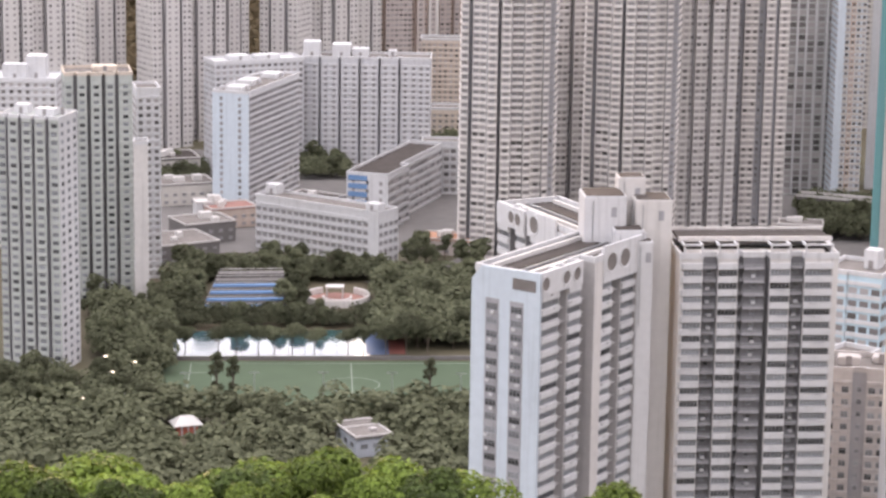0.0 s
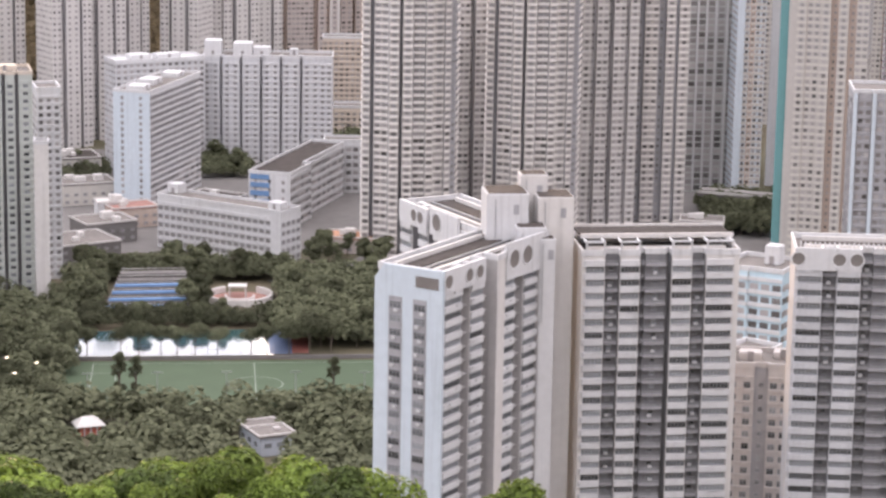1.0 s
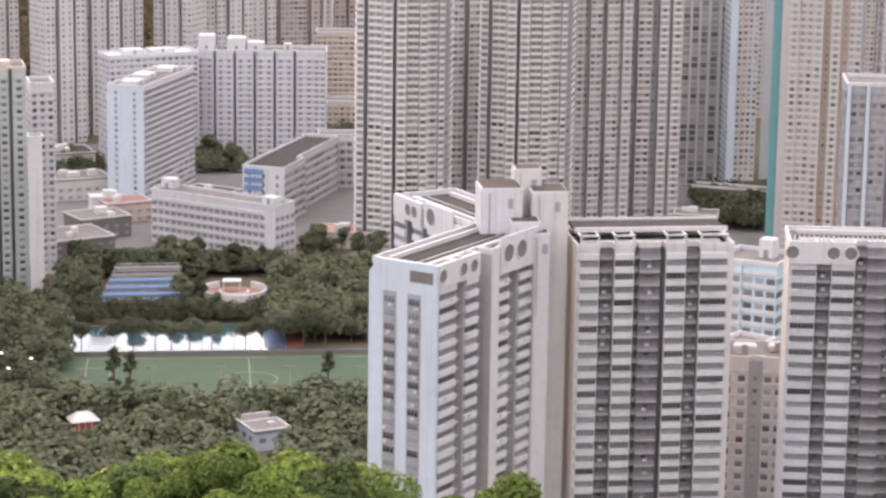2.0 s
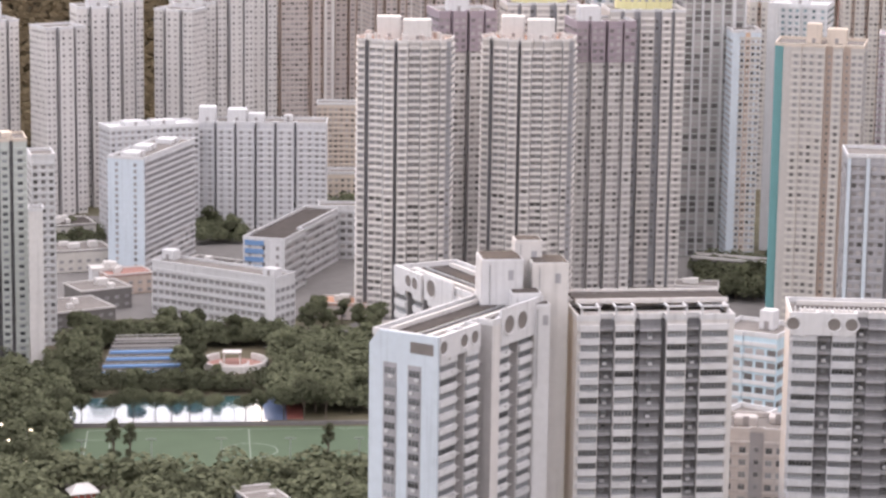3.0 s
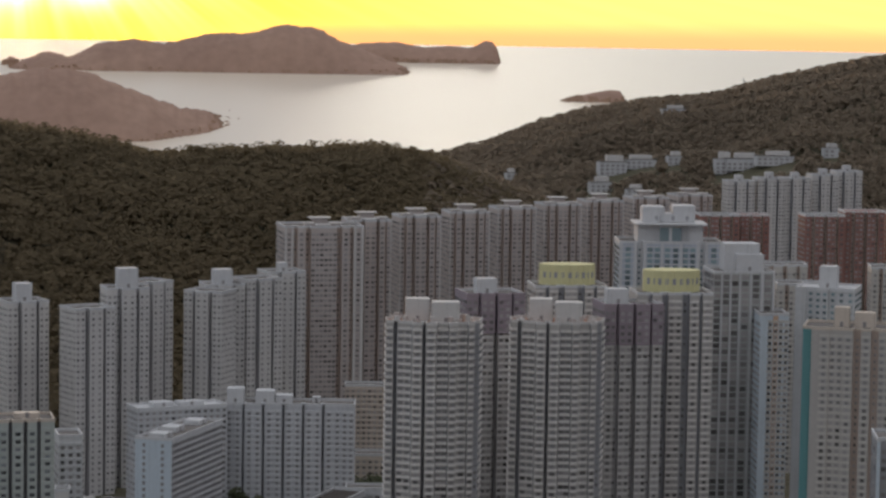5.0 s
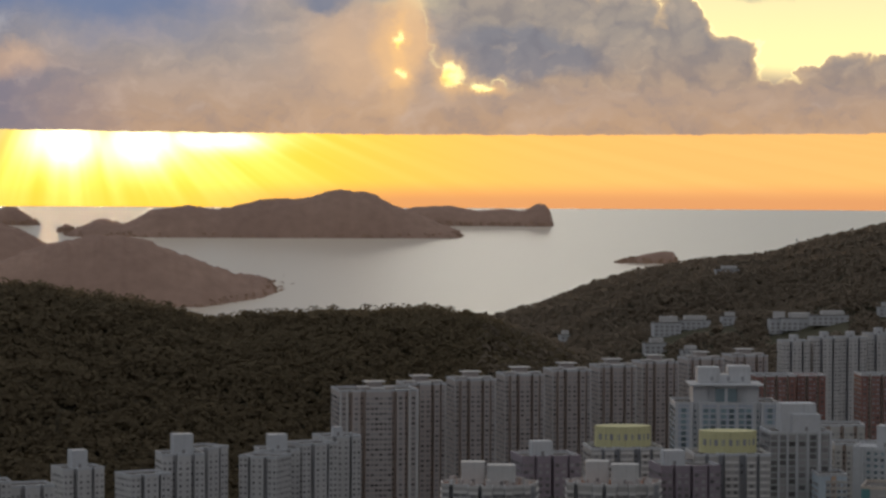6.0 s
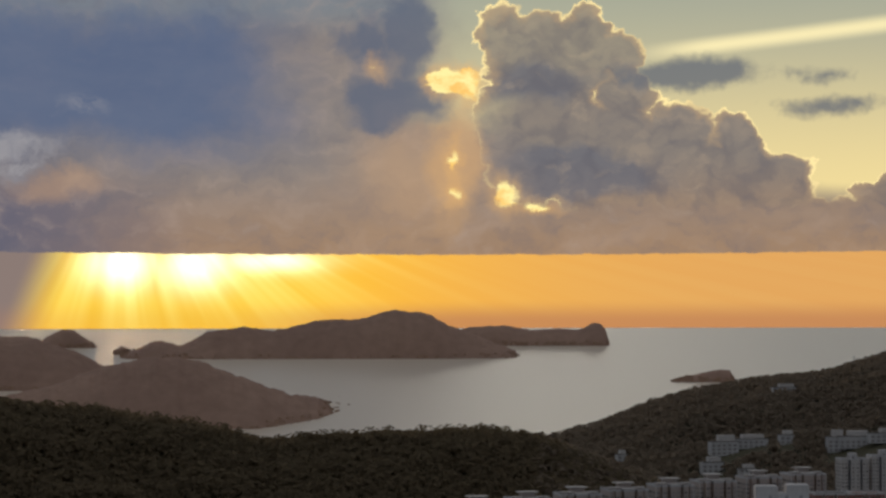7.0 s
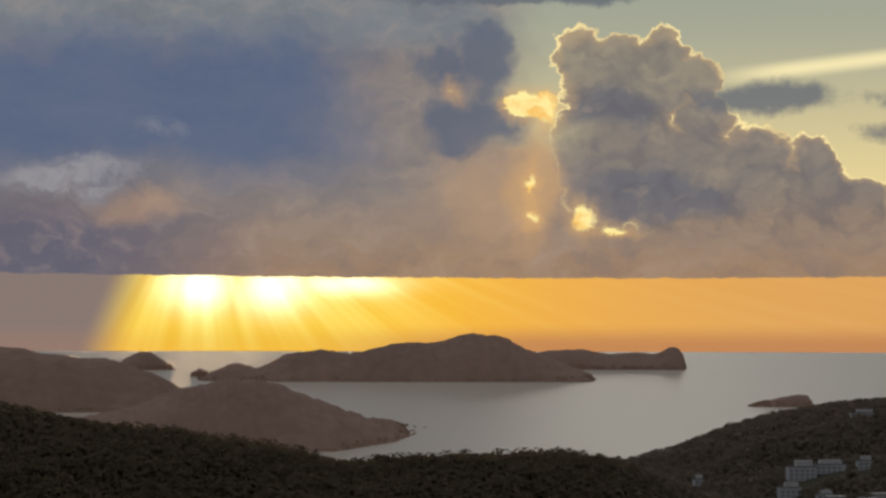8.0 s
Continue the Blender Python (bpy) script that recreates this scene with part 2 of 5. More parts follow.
M["mauve"] = material("mauve_tile_wall", (0.31, 0.26, 0.29), vary=0.15)
M["cream"] = material("cream_tile_wall", (0.51, 0.49, 0.455), streaks=0.15, vary=0.14)
M["greenish"] = material("pale_green_wall", (0.425, 0.455, 0.432), streaks=0.18, vary=0.14)
M["bluegrey"] = material("blue_grey_wall", (0.42, 0.46, 0.52), streaks=0.15, vary=0.14)
M["yellow"] = material("yellow_roof_screen", (0.62, 0.59, 0.33), vary=0.12)
M["teal"] = material("teal_tile_fin", (0.12, 0.28, 0.29), vary=0.12)
M["orange"] = material("orange_tile_wall", (0.55, 0.385, 0.28), vary=0.14)
M["brick_red"] = material("red_brown_tile_wall", (0.30, 0.16, 0.135), vary=0.16)
M["sky_blue"] = material("sky_blue_paint", (0.46, 0.60, 0.67), streaks=0.15, vary=0.1)
M["blue"] = material("blue_seat_plastic", (0.13, 0.24, 0.42), vary=0.15)
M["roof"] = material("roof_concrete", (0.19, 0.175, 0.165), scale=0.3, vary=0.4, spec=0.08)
M["roof_dark"] = material("bitumen_roof", (0.075, 0.066, 0.062), scale=0.3, vary=0.4, spec=0.04)
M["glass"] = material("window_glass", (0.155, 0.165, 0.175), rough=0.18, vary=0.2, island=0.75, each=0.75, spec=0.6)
# Far panes are paled to put distance haze into the glass colour
M["glass_far"] = material("hazed_far_glass", (0.235, 0.222, 0.222), rough=0.3, vary=0.2, island=0.7, spec=0.5)
M["blue_glass"] = material("green_blue_glass", (0.19, 0.25, 0.27), rough=0.2, vary=0.2, island=0.5, spec=0.6)
M["frame"] = material("aluminium_frame", (0.38, 0.39, 0.41), rough=0.45, metal=0.6, each=0.2)
M["metal"] = material("painted_metal", (0.34, 0.35, 0.36), rough=0.5, metal=0.3)
M["red"] = material("red_paint", (0.50, 0.14, 0.10), vary=0.2)
M["asphalt"] = material("asphalt", (0.06, 0.06, 0.062), vary=0.3)
M["paving"] = material("concrete_paving", (0.155, 0.148, 0.143), scale=0.2, vary=0.3)
M["turf"] = material("artificial_turf", (0.064, 0.098, 0.057), scale=0.1, vary=0.2, rough=0.9)
M["line"] = material("white_pitch_line", (0.25, 0.29, 0.25))
M["leaf"] = material("dark_leaves", (0.128, 0.138, 0.088), island=0.35, each=0.4, vary=0.2, rough=0.85, spec=0.06)
M["grey_glass_wall"] = material("grey_curtain_wall", (0.42, 0.425, 0.42), streaks=0.1, vary=0.15)
M["bow_band"] = material("grey_beige_tile_band", (0.64, 0.615, 0.59), streaks=0.15, vary=0.15)
M["bow_wall"] = material("taupe_tile_wall", (0.43, 0.41, 0.39), streaks=0.12, vary=0.15)
M["leaf_bright"] = material("fresh_green_leaves", (0.15, 0.215, 0.042), island=0.5, each=0.35, vary=0.2, rough=0.6, spec=0.25)
M["leaf_olive"] = material("olive_green_leaves", (0.075, 0.11, 0.030), island=0.5, each=0.35, vary=0.2, rough=0.6, spec=0.25)
# Far woodland paled and browned: distance haze put into the leaf colours
M["leaf_far"] = material("hazed_hill_woodland", (0.225, 0.18, 0.115), scale=0.02, island=0.12, vary=0.2, rough=0.9, spec=0.1)
M["leaf_shore"] = material("hazed_shore_woodland", (0.30, 0.245, 0.185), scale=0.02, island=0.12, vary=0.2, rough=0.9, spec=0.1)
M["bark"] = material("bark", (0.12, 0.095, 0.075), vary=0.3)
M["soil"] = material("scrub_ground", (0.105, 0.098, 0.065), scale=0.05, vary=0.5, bump=0.6, second=(0.10, 0.085, 0.06), spec=0.1)
M["slab_white"] = material("slab_white_paint", (0.50, 0.51, 0.53), streaks=0.22, vary=0.16)
M["stone_grey"] = material("grey_rendered_wall", (0.44, 0.42, 0.415), streaks=0.2, vary=0.18)
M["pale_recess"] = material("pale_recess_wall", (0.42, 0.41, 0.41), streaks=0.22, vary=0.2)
M["court_blue"] = material("blue_court_paint", (0.10, 0.14, 0.24), rough=0.35, vary=0.3)
M["court_red"] = material("red_court_paint", (0.24, 0.085, 0.07), rough=0.4, vary=0.3)
# Slope colour lightened to stand in for airlight over the far islands
M["island"] = material("hazed_island_slope", (0.42, 0.28, 0.215), scale=0.06, vary=0.3, bump=0.6, second=(0.34, 0.225, 0.175), rough=0.95, spec=0.05)
M["island_rock"] = material("shore_rock", (0.42, 0.29, 0.21), scale=0.3, vary=0.3, rough=0.9, spec=0.1)
M["terracotta"] = material("terracotta_roof", (0.42, 0.22, 0.14), vary=0.3, streaks=0.2)


def wet_court():
    m = material("wet_painted_court", (0.05, 0.12, 0.11), rough=0.07, scale=0.04, vary=0.2, second=(0.05, 0.08, 0.15), spec=0.8)
    b = m.node_tree.nodes["Principled BSDF"]
    b.inputs["Coat Weight"].default_value, b.inputs["Coat Roughness"].default_value = 1.0, 0.06
    return m


def sea_water():
    m = bpy.data.materials.new("sea_water")
    m.use_nodes = True
    t = m.node_tree
    b = t.nodes["Principled BSDF"]
    # Pale base colour stands in for part of the sky's reflection on waves
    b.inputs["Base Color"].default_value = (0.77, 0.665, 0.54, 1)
    b.inputs["Roughness"].default_value, b.inputs["IOR"].default_value, b.inputs["Specular IOR Level"].default_value = 0.29, 1.33, 0.5
    tc = t.nodes.new("ShaderNodeTexCoord")
    mp = t.nodes.new("ShaderNodeMapping")
    mp.inputs["Scale"].default_value = (0.02, 0.12, 0.1)
    t.links.new(tc.outputs["Object"], mp.inputs[0])
    bn = t.nodes.new("ShaderNodeBump")
    bn.inputs["Strength"].default_value, bn.inputs["Distance"].default_value = 0.2, 2.0
    t.links.new(grain(t, mp.outputs[0], 1.0, 6, 0.65).s, bn.inputs["Height"])
    t.links.new(bn.outputs[0], b.inputs["Normal"])
    return m




def let_light_through(m, share):
    """Leaves that glow a little when lit from behind."""
    t = m.node_tree
    b = t.nodes["Principled BSDF"]
    tr, mix = t.nodes.new("ShaderNodeBsdfTranslucent"), t.nodes.new("ShaderNodeMixShader")
    t.links.new(b.inputs["Base Color"].links[0].from_socket, tr.inputs["Color"])
    mix.inputs[0].default_value = share
    t.links.new(b.outputs[0], mix.inputs[1])
    t.links.new(tr.outputs[0], mix.inputs[2])
    t.links.new(mix.outputs[0], t.nodes["Material Output"].inputs["Surface"])


for key in ("leaf", "leaf_bright", "leaf_olive"):
    let_light_through(M[key], 0.35)
for key in ("leaf_far", "leaf_shore"):
    let_light_through(M[key], 0.6)
M["court"], M["sea"] = wet_court(), sea_water()


# ---- mesh helpers ----
def at(bearing, distance, z=0.0):
    a = radians(bearing)
    return Vector((distance * math.sin(a), distance * math.cos(a), z))


def mesh(name, verts, faces, mats, index=None, smooth=False):
    me = bpy.data.meshes.new(name)
    me.from_pydata([tuple(v) for v in verts], [], [tuple(f) for f in faces])
    for m in mats if isinstance(mats, (list, tuple)) else [mats]:
        me.materials.append(m)
    if index is not None:
        me.polygons.foreach_set("material_index", index)
    if smooth:
        me.polygons.foreach_set("use_smooth", [True] * len(me.polygons))
    me.update()
    return me


def piece(name, me, parent=None, m=None, label="", kind=""):
    """Links a mesh as one object, under a thing or part if given."""
    ob = new(name, me)
    if parent:
        ob.parent = parent
    if m is not None:
        ob.matrix_basis = m
    return tagged(ob, label=label, kind=kind)


BOX = [(0, 3, 2, 1), (4, 5, 6, 7), (0, 1, 5, 4), (1, 2, 6, 5), (2, 3, 7, 6), (3, 0, 4, 7)]


def boxes(items):
    """Verts and faces of boxes (cx, cy, cz, sx, sy, sz, turn)."""
    vs, fs = [], []
    for cx, cy, cz, sx, sy, sz, turn in items:
        c, s, n = math.cos(turn), math.sin(turn), len(vs)
        for z in (-sz / 2, sz / 2):
            for x, y in ((-sx / 2, -sy / 2), (sx / 2, -sy / 2), (sx / 2, sy / 2), (-sx / 2, sy / 2)):
                vs.append((cx + x * c - y * s, cy + x * s + y * c, cz + z))
        fs += [tuple(i + n for i in f) for f in BOX]
    return vs, fs


def box_mesh(name, items, mats):
    return mesh(name, *boxes(items), mats)


def bevel_box(name, sx, sy, sz, mats, bevel=0.15):
    """A box on its base with softened edges."""
    bm = bmesh.new()
    bmesh.ops.create_cube(bm, size=1, matrix=Matrix.Translation((0, 0, sz / 2)) @ Matrix.Diagonal((sx, sy, sz, 1)))
    bmesh.ops.bevel(bm, geom=bm.edges[:], offset=bevel, segments=2, affect="EDGES")
    me = bpy.data.meshes.new(name)
    bm.to_mesh(me)
    bm.free()
    me.materials.append(mats)
    return me


def prism(name, poly, z0, z1, mats, index=None):
    n = len(poly)
    vs = [(x, y, z0) for x, y in poly] + [(x, y, z1) for x, y in poly]
    fs = [(i, (i + 1) % n, n + (i + 1) % n, n + i) for i in range(n)] + [tuple(range(n, 2 * n)), tuple(range(n))[::-1]]
    return mesh(name, vs, fs, mats, index)


def empty(name, place, turn, label, category, group=""):
    ob = new(name)
    ob.empty_display_size = 1
    ob.matrix_basis = Matrix.Translation(place) @ Matrix.Rotation(turn, 4, "Z")
    return tagged(ob, label, category, group)


# ---- the land and the sea ----
def smooth(x, a, b):
    s = np.clip((x - a) / (b - a), 0, 1)
    return s * s * (3 - 2 * s)


def sea_level(r):
    """The sea, flat in the bay; it lifts with distance, since the view ends at 5 km."""
    s = 0.0868
    q = np.clip(r - 2400, 0, 600)
    return s * q * q / 1200 + s * np.clip(r - 3000, 0, None)


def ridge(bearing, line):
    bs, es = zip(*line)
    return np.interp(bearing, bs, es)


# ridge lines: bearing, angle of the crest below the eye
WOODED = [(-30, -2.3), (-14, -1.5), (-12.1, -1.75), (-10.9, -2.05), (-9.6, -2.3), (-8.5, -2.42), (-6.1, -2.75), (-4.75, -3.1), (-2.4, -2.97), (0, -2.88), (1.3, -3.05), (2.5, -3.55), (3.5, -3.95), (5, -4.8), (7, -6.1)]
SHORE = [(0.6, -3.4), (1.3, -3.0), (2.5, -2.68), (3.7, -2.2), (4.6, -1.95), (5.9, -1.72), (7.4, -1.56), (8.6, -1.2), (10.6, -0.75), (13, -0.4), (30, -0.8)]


def rough_noise(x, y, size, seed):
    """Cheap rolling relief from a few crossing waves."""
    g = np.random.default_rng(seed)
    out = np.zeros_like(x)
    for k in range(9):
        a, ph = g.uniform(0, math.pi), g.uniform(0, 6.28)
        f = 2 * math.pi / size * (1.5 ** (k % 4))
        out += np.sin((x * math.cos(a) + y * math.sin(a)) * f + ph) / (1.4 ** (k % 4))
    return out / 6


def land(x, y):
    r = np.hypot(x, y)
    b = np.degrees(np.arctan2(x, y))
    front = smooth(np.abs(b), 70, 35)
    near = np.where(r < 255, 236 - r * 0.345, 148 - (r - 255) * 0.80)
    z = np.maximum(near, 6.0)
    z = np.where(r < 3, 236, z)
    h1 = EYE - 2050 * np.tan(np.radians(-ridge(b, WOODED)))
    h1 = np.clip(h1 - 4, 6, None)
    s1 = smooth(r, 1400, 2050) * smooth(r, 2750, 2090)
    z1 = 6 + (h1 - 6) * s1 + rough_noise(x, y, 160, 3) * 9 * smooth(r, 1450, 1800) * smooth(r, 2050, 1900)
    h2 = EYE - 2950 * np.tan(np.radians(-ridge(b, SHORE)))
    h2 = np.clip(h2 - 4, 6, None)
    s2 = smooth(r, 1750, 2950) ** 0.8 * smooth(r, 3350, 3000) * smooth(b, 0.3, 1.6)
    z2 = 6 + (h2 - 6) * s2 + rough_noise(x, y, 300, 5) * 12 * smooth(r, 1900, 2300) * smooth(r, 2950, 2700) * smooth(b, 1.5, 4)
    z = np.maximum(z, np.maximum(z1, z2))
    return np.where(r > 2750, np.maximum(z2, -3), z)


def sheet(name, bearings, rings, height, mat, label, kind="structure", category=""):
    B, R = np.meshgrid(bearings, rings)
    X, Y = R * np.sin(np.radians(B)), R * np.cos(np.radians(B))
    Z = height(X, Y)
    n, m = B.shape
    verts = np.stack([X, Y, Z], -1).reshape(-1, 3)
    i = np.arange(n * m).reshape(n, m)
    faces = np.stack([i[:-1, :-1], i[:-1, 1:], i[1:, 1:], i[1:, :-1]], -1).reshape(-1, 4)[:, ::-1]
    ob = new(name, mesh(name, verts.tolist(), faces.tolist(), mat, smooth=True))
    return tagged(ob, label, category or name, kind=kind)


ALL_BEARINGS = np.concatenate([np.arange(-180, -20, 5), np.arange(-20, 20, 0.2), np.arange(20, 181, 5)])
rings = np.concatenate([[0.0, 2.5, 3.5], np.arange(20, 460, 12), np.arange(460, 1400, 40), np.arange(1400, 3420, 16), [3500, 4000, 4900]])
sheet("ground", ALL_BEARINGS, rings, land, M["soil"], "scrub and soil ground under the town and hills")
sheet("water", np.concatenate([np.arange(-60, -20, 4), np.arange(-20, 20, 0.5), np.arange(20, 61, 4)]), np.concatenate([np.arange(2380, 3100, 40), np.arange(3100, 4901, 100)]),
      lambda x, y: sea_level(np.hypot(x, y)), M["sea"], "calm grey sea, the bright sky partly put into its pale colour", category="sea")


def island(label, r, b0, b1, crest, deep, seed, rocks=5.0, coast=((0, 0), (1, 0))):
    """An island at range r between two bearings; crest: (share along, angle of the crest); coast: (share along, metres further out)."""
    bs = np.linspace(b0, b1, 200)
    share, ang = zip(*crest)
    rs = np.linspace(-1, 1, 44)
    B, S = np.meshgrid(bs, rs)
    k = (B - b0) / (b1 - b0)
    R = r + np.interp(k, *zip(*coast)) + (S + 1) * deep / 2
    X, Y = R * np.sin(np.radians(B)), R * np.cos(np.radians(B))
    smooth_crest = np.interp(k, share, ang)
    smooth_crest = (smooth_crest + np.interp(k + 0.012, share, ang) + np.interp(k - 0.012, share, ang)) / 3
    top = EYE - (R - S * deep / 2) * np.tan(np.radians(-smooth_crest))
    sea = sea_level(R)
    Z = sea - 4 + np.clip(top - sea + 4, 0, None) * np.clip(1 - np.abs(S) ** 2.2, 0, 1)
    taper = np.clip(np.minimum(k, 1 - k) * 40, 0, 1)
    Z = (Z - sea + 4) * taper + sea - 4
    # gullies and spurs run down the slopes
    spur = rough_noise(B * 60, S * 12, 46, seed) * 1.6 + rough_noise(B * 60, S * 14, 14, seed + 2) * 0.6
    slope = np.clip(1 - np.abs(S), 0, 1) * np.clip(np.abs(S) * 3, 0, 1)
    Z += (rough_noise(X, Y, 70, seed) * 0.6 * np.clip(1 - np.abs(S), 0, 1) + spur * slope) * rocks * taper + rough_noise(X, Y, 17, seed + 1) * rocks * 0.25 * taper
    n, m = B.shape
    i = np.arange(n * m).reshape(n, m)
    faces = np.stack([i[:-1, :-1], i[:-1, 1:], i[1:, 1:], i[1:, :-1]], -1).reshape(-1, 4)[:, ::-1]
    root = empty("island", (0, 0, 0), 0, label, "island", "islands in the bay")
    piece("slope", mesh("slope", np.stack([X, Y, Z], -1).reshape(-1, 3).tolist(), faces.tolist(), M["island"], smooth=True), root)
    rock = (Z - sea)[:n // 2] < 7
    edge = i[:n // 2][rock & ((Z - sea)[:n // 2] > -2)]
    q = np.random.default_rng(seed + 5)
    pts = np.stack([X, Y, Z], -1).reshape(-1, 3)
    pick = q.choice(edge, min(len(edge), 160), replace=False)
    vs, fs = boxes([(*pts[e], w, w * 0.7, w * 0.8, a) for e, w, a in zip(pick, q.uniform(1.5, 5.5, len(pick)), q.uniform(0, 3, len(pick)))])
    piece("shore_rock", mesh("shore_rock", vs, fs, M["island_rock"]), root, kind="stuff")
    return root


island("long hilly island, brown and hazy, far out in the sea", 4372, -8.0, 0.95,
       [(0, -1.15), (0.05, -1.02), (0.1, -0.8), (0.15, -0.95), (0.23, -0.62), (0.31, -0.53), (0.4, -0.6), (0.5, -0.36), (0.58, -0.38), (0.68, -0.14), (0.76, -0.25), (0.83, -0.55), (0.92, -0.85), (1, -1.2)], 190, 11, 6.0)
island("low headland with a domed end, far out in the sea", 4575, -1.0, 2.78,
       [(0, -0.7), (0.2, -0.52), (0.4, -0.5), (0.55, -0.6), (0.7, -0.56), (0.82, -0.6), (0.9, -0.43), (0.95, -0.46), (0.99, -0.75), (1, -0.95)], 120, 21, 2.5)
island("steep islet rising from the sea under the glow", 4560, -9.7, -8.3, [(0, -0.95), (0.2, -0.72), (0.45, -0.55), (0.6, -0.56), (0.85, -0.8), (1, -1.0)], 80, 31, 2)
island("small rock islet in the sun's glitter", 4450, -7.98, -7.6, [(0, -1.05), (0.4, -0.92), (0.7, -0.95), (1, -1.1)], 40, 33, 1)
island("flat rocky islet in open water", 4035, 4.05, 5.5, [(0, -1.72), (0.25, -1.6), (0.5, -1.52), (0.75, -1.45), (0.9, -1.47), (1, -1.75)], 70, 41, 2)
island("tiny pair of rocks off the promontory", 4250, -5.4, -4.95, [(0, -1.6), (0.25, -1.52), (0.5, -1.58), (0.75, -1.47), (1, -1.6)], 30, 43, 0.5)
island("brown wooded promontory running out into the bay", 3560, -10.8, -2.8,
       [(0, -2.1), (0.15, -1.85), (0.33, -1.35), (0.45, -1.2), (0.52, -1.17), (0.6, -1.3), (0.7, -1.62), (0.78, -1.9), (0.83, -2.0), (0.87, -2.08), (0.9, -2.06), (0.94, -2.22), (0.965, -2.3), (1, -2.36)], 330, 51, 7.0, ((0, -60), (0.74, -50), (0.9, 40), (1, 140)))
island("hazy hill of the far shore", 3950, -19, -7.7, [(0, -0.2), (0.45, -0.3), (0.62, -0.46), (0.72, -0.66), (0.8, -0.72), (0.86, -0.85), (0.94, -1.25), (1, -1.6)], 300, 61, 8.0)


# ---- towers ----
def comb(cols, depth, sides="side", back="blank"):
    """A footprint, seen from its front: columns (width, set forward, flag). Returns corners and edges' flags."""
    total = sum(c[0] for c in cols)
    x, pts, flags = -total / 2, [], []
    for w, o, flag in cols:
        if pts and abs(pts[-1][1] + depth / 2 + o) > 0.01:
            flags.append("return")
            pts.append((x, -depth / 2 - o))
        elif not pts:
            pts.append((x, -depth / 2 - o))
        x += w
        flags.append(flag)
        pts.append((x, -depth / 2 - o))
    flags += [sides, back, sides]
    pts += [(total / 2, depth / 2), (-total / 2, depth / 2)]
    return pts, flags


def lobes(radius, count, slot, squash=1.0, flag="bay"):
    """A rounded footprint of flat bays with slots between them."""
    pts, flags = [], []
    step = 2 * math.pi / count
    for i in range(count):
        a0, a1 = i * step + slot * step / 2, (i + 1) * step - slot * step / 2
        mid = (a0 + a1) / 2
        corner = [(radius, a0, flag), (radius * 1.035, mid, flag), (radius, a1, "return"), (radius * 0.87, a1, "recess"), (radius * 0.87, a0 + step, "return")]
        for rr, a, f in corner:
            pts.append((rr * math.cos(a), rr * math.sin(a) * squash))
            flags.append(f)
    return pts, flags


# Recess and return faces take the second wall material, mostly a darker tone
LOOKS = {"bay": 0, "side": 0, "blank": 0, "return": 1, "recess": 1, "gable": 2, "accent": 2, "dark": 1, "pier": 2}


def push_out(pts, flags, out, hold):
    """The footprint with its bays pushed out by out and the rest drawn in by hold."""
    n, lines, res = len(pts), [], []
    for i in range(n):
        (x0, y0), (x1, y1) = pts[i], pts[(i + 1) % n]
        L = math.hypot(x1 - x0, y1 - y0)
        nx, ny = (y1 - y0) / L, -(x1 - x0) / L
        o = out if flags[i] in ("bay", "accent") else hold
        lines.append((nx, ny, nx * x0 + ny * y0 + o))
    for i in range(n):
        (a, b, c), (d, e, f) = lines[i - 1], lines[i]
        det = a * e - b * d
        if abs(det) < 0.05:
            res.append((pts[i][0] + d * (f - d * pts[i][0] - e * pts[i][1]), pts[i][1] + e * (f - d * pts[i][0] - e * pts[i][1])))
        else:
            res.append(((c * e - b * f) / det, (a * f - c * d) / det))
    return res


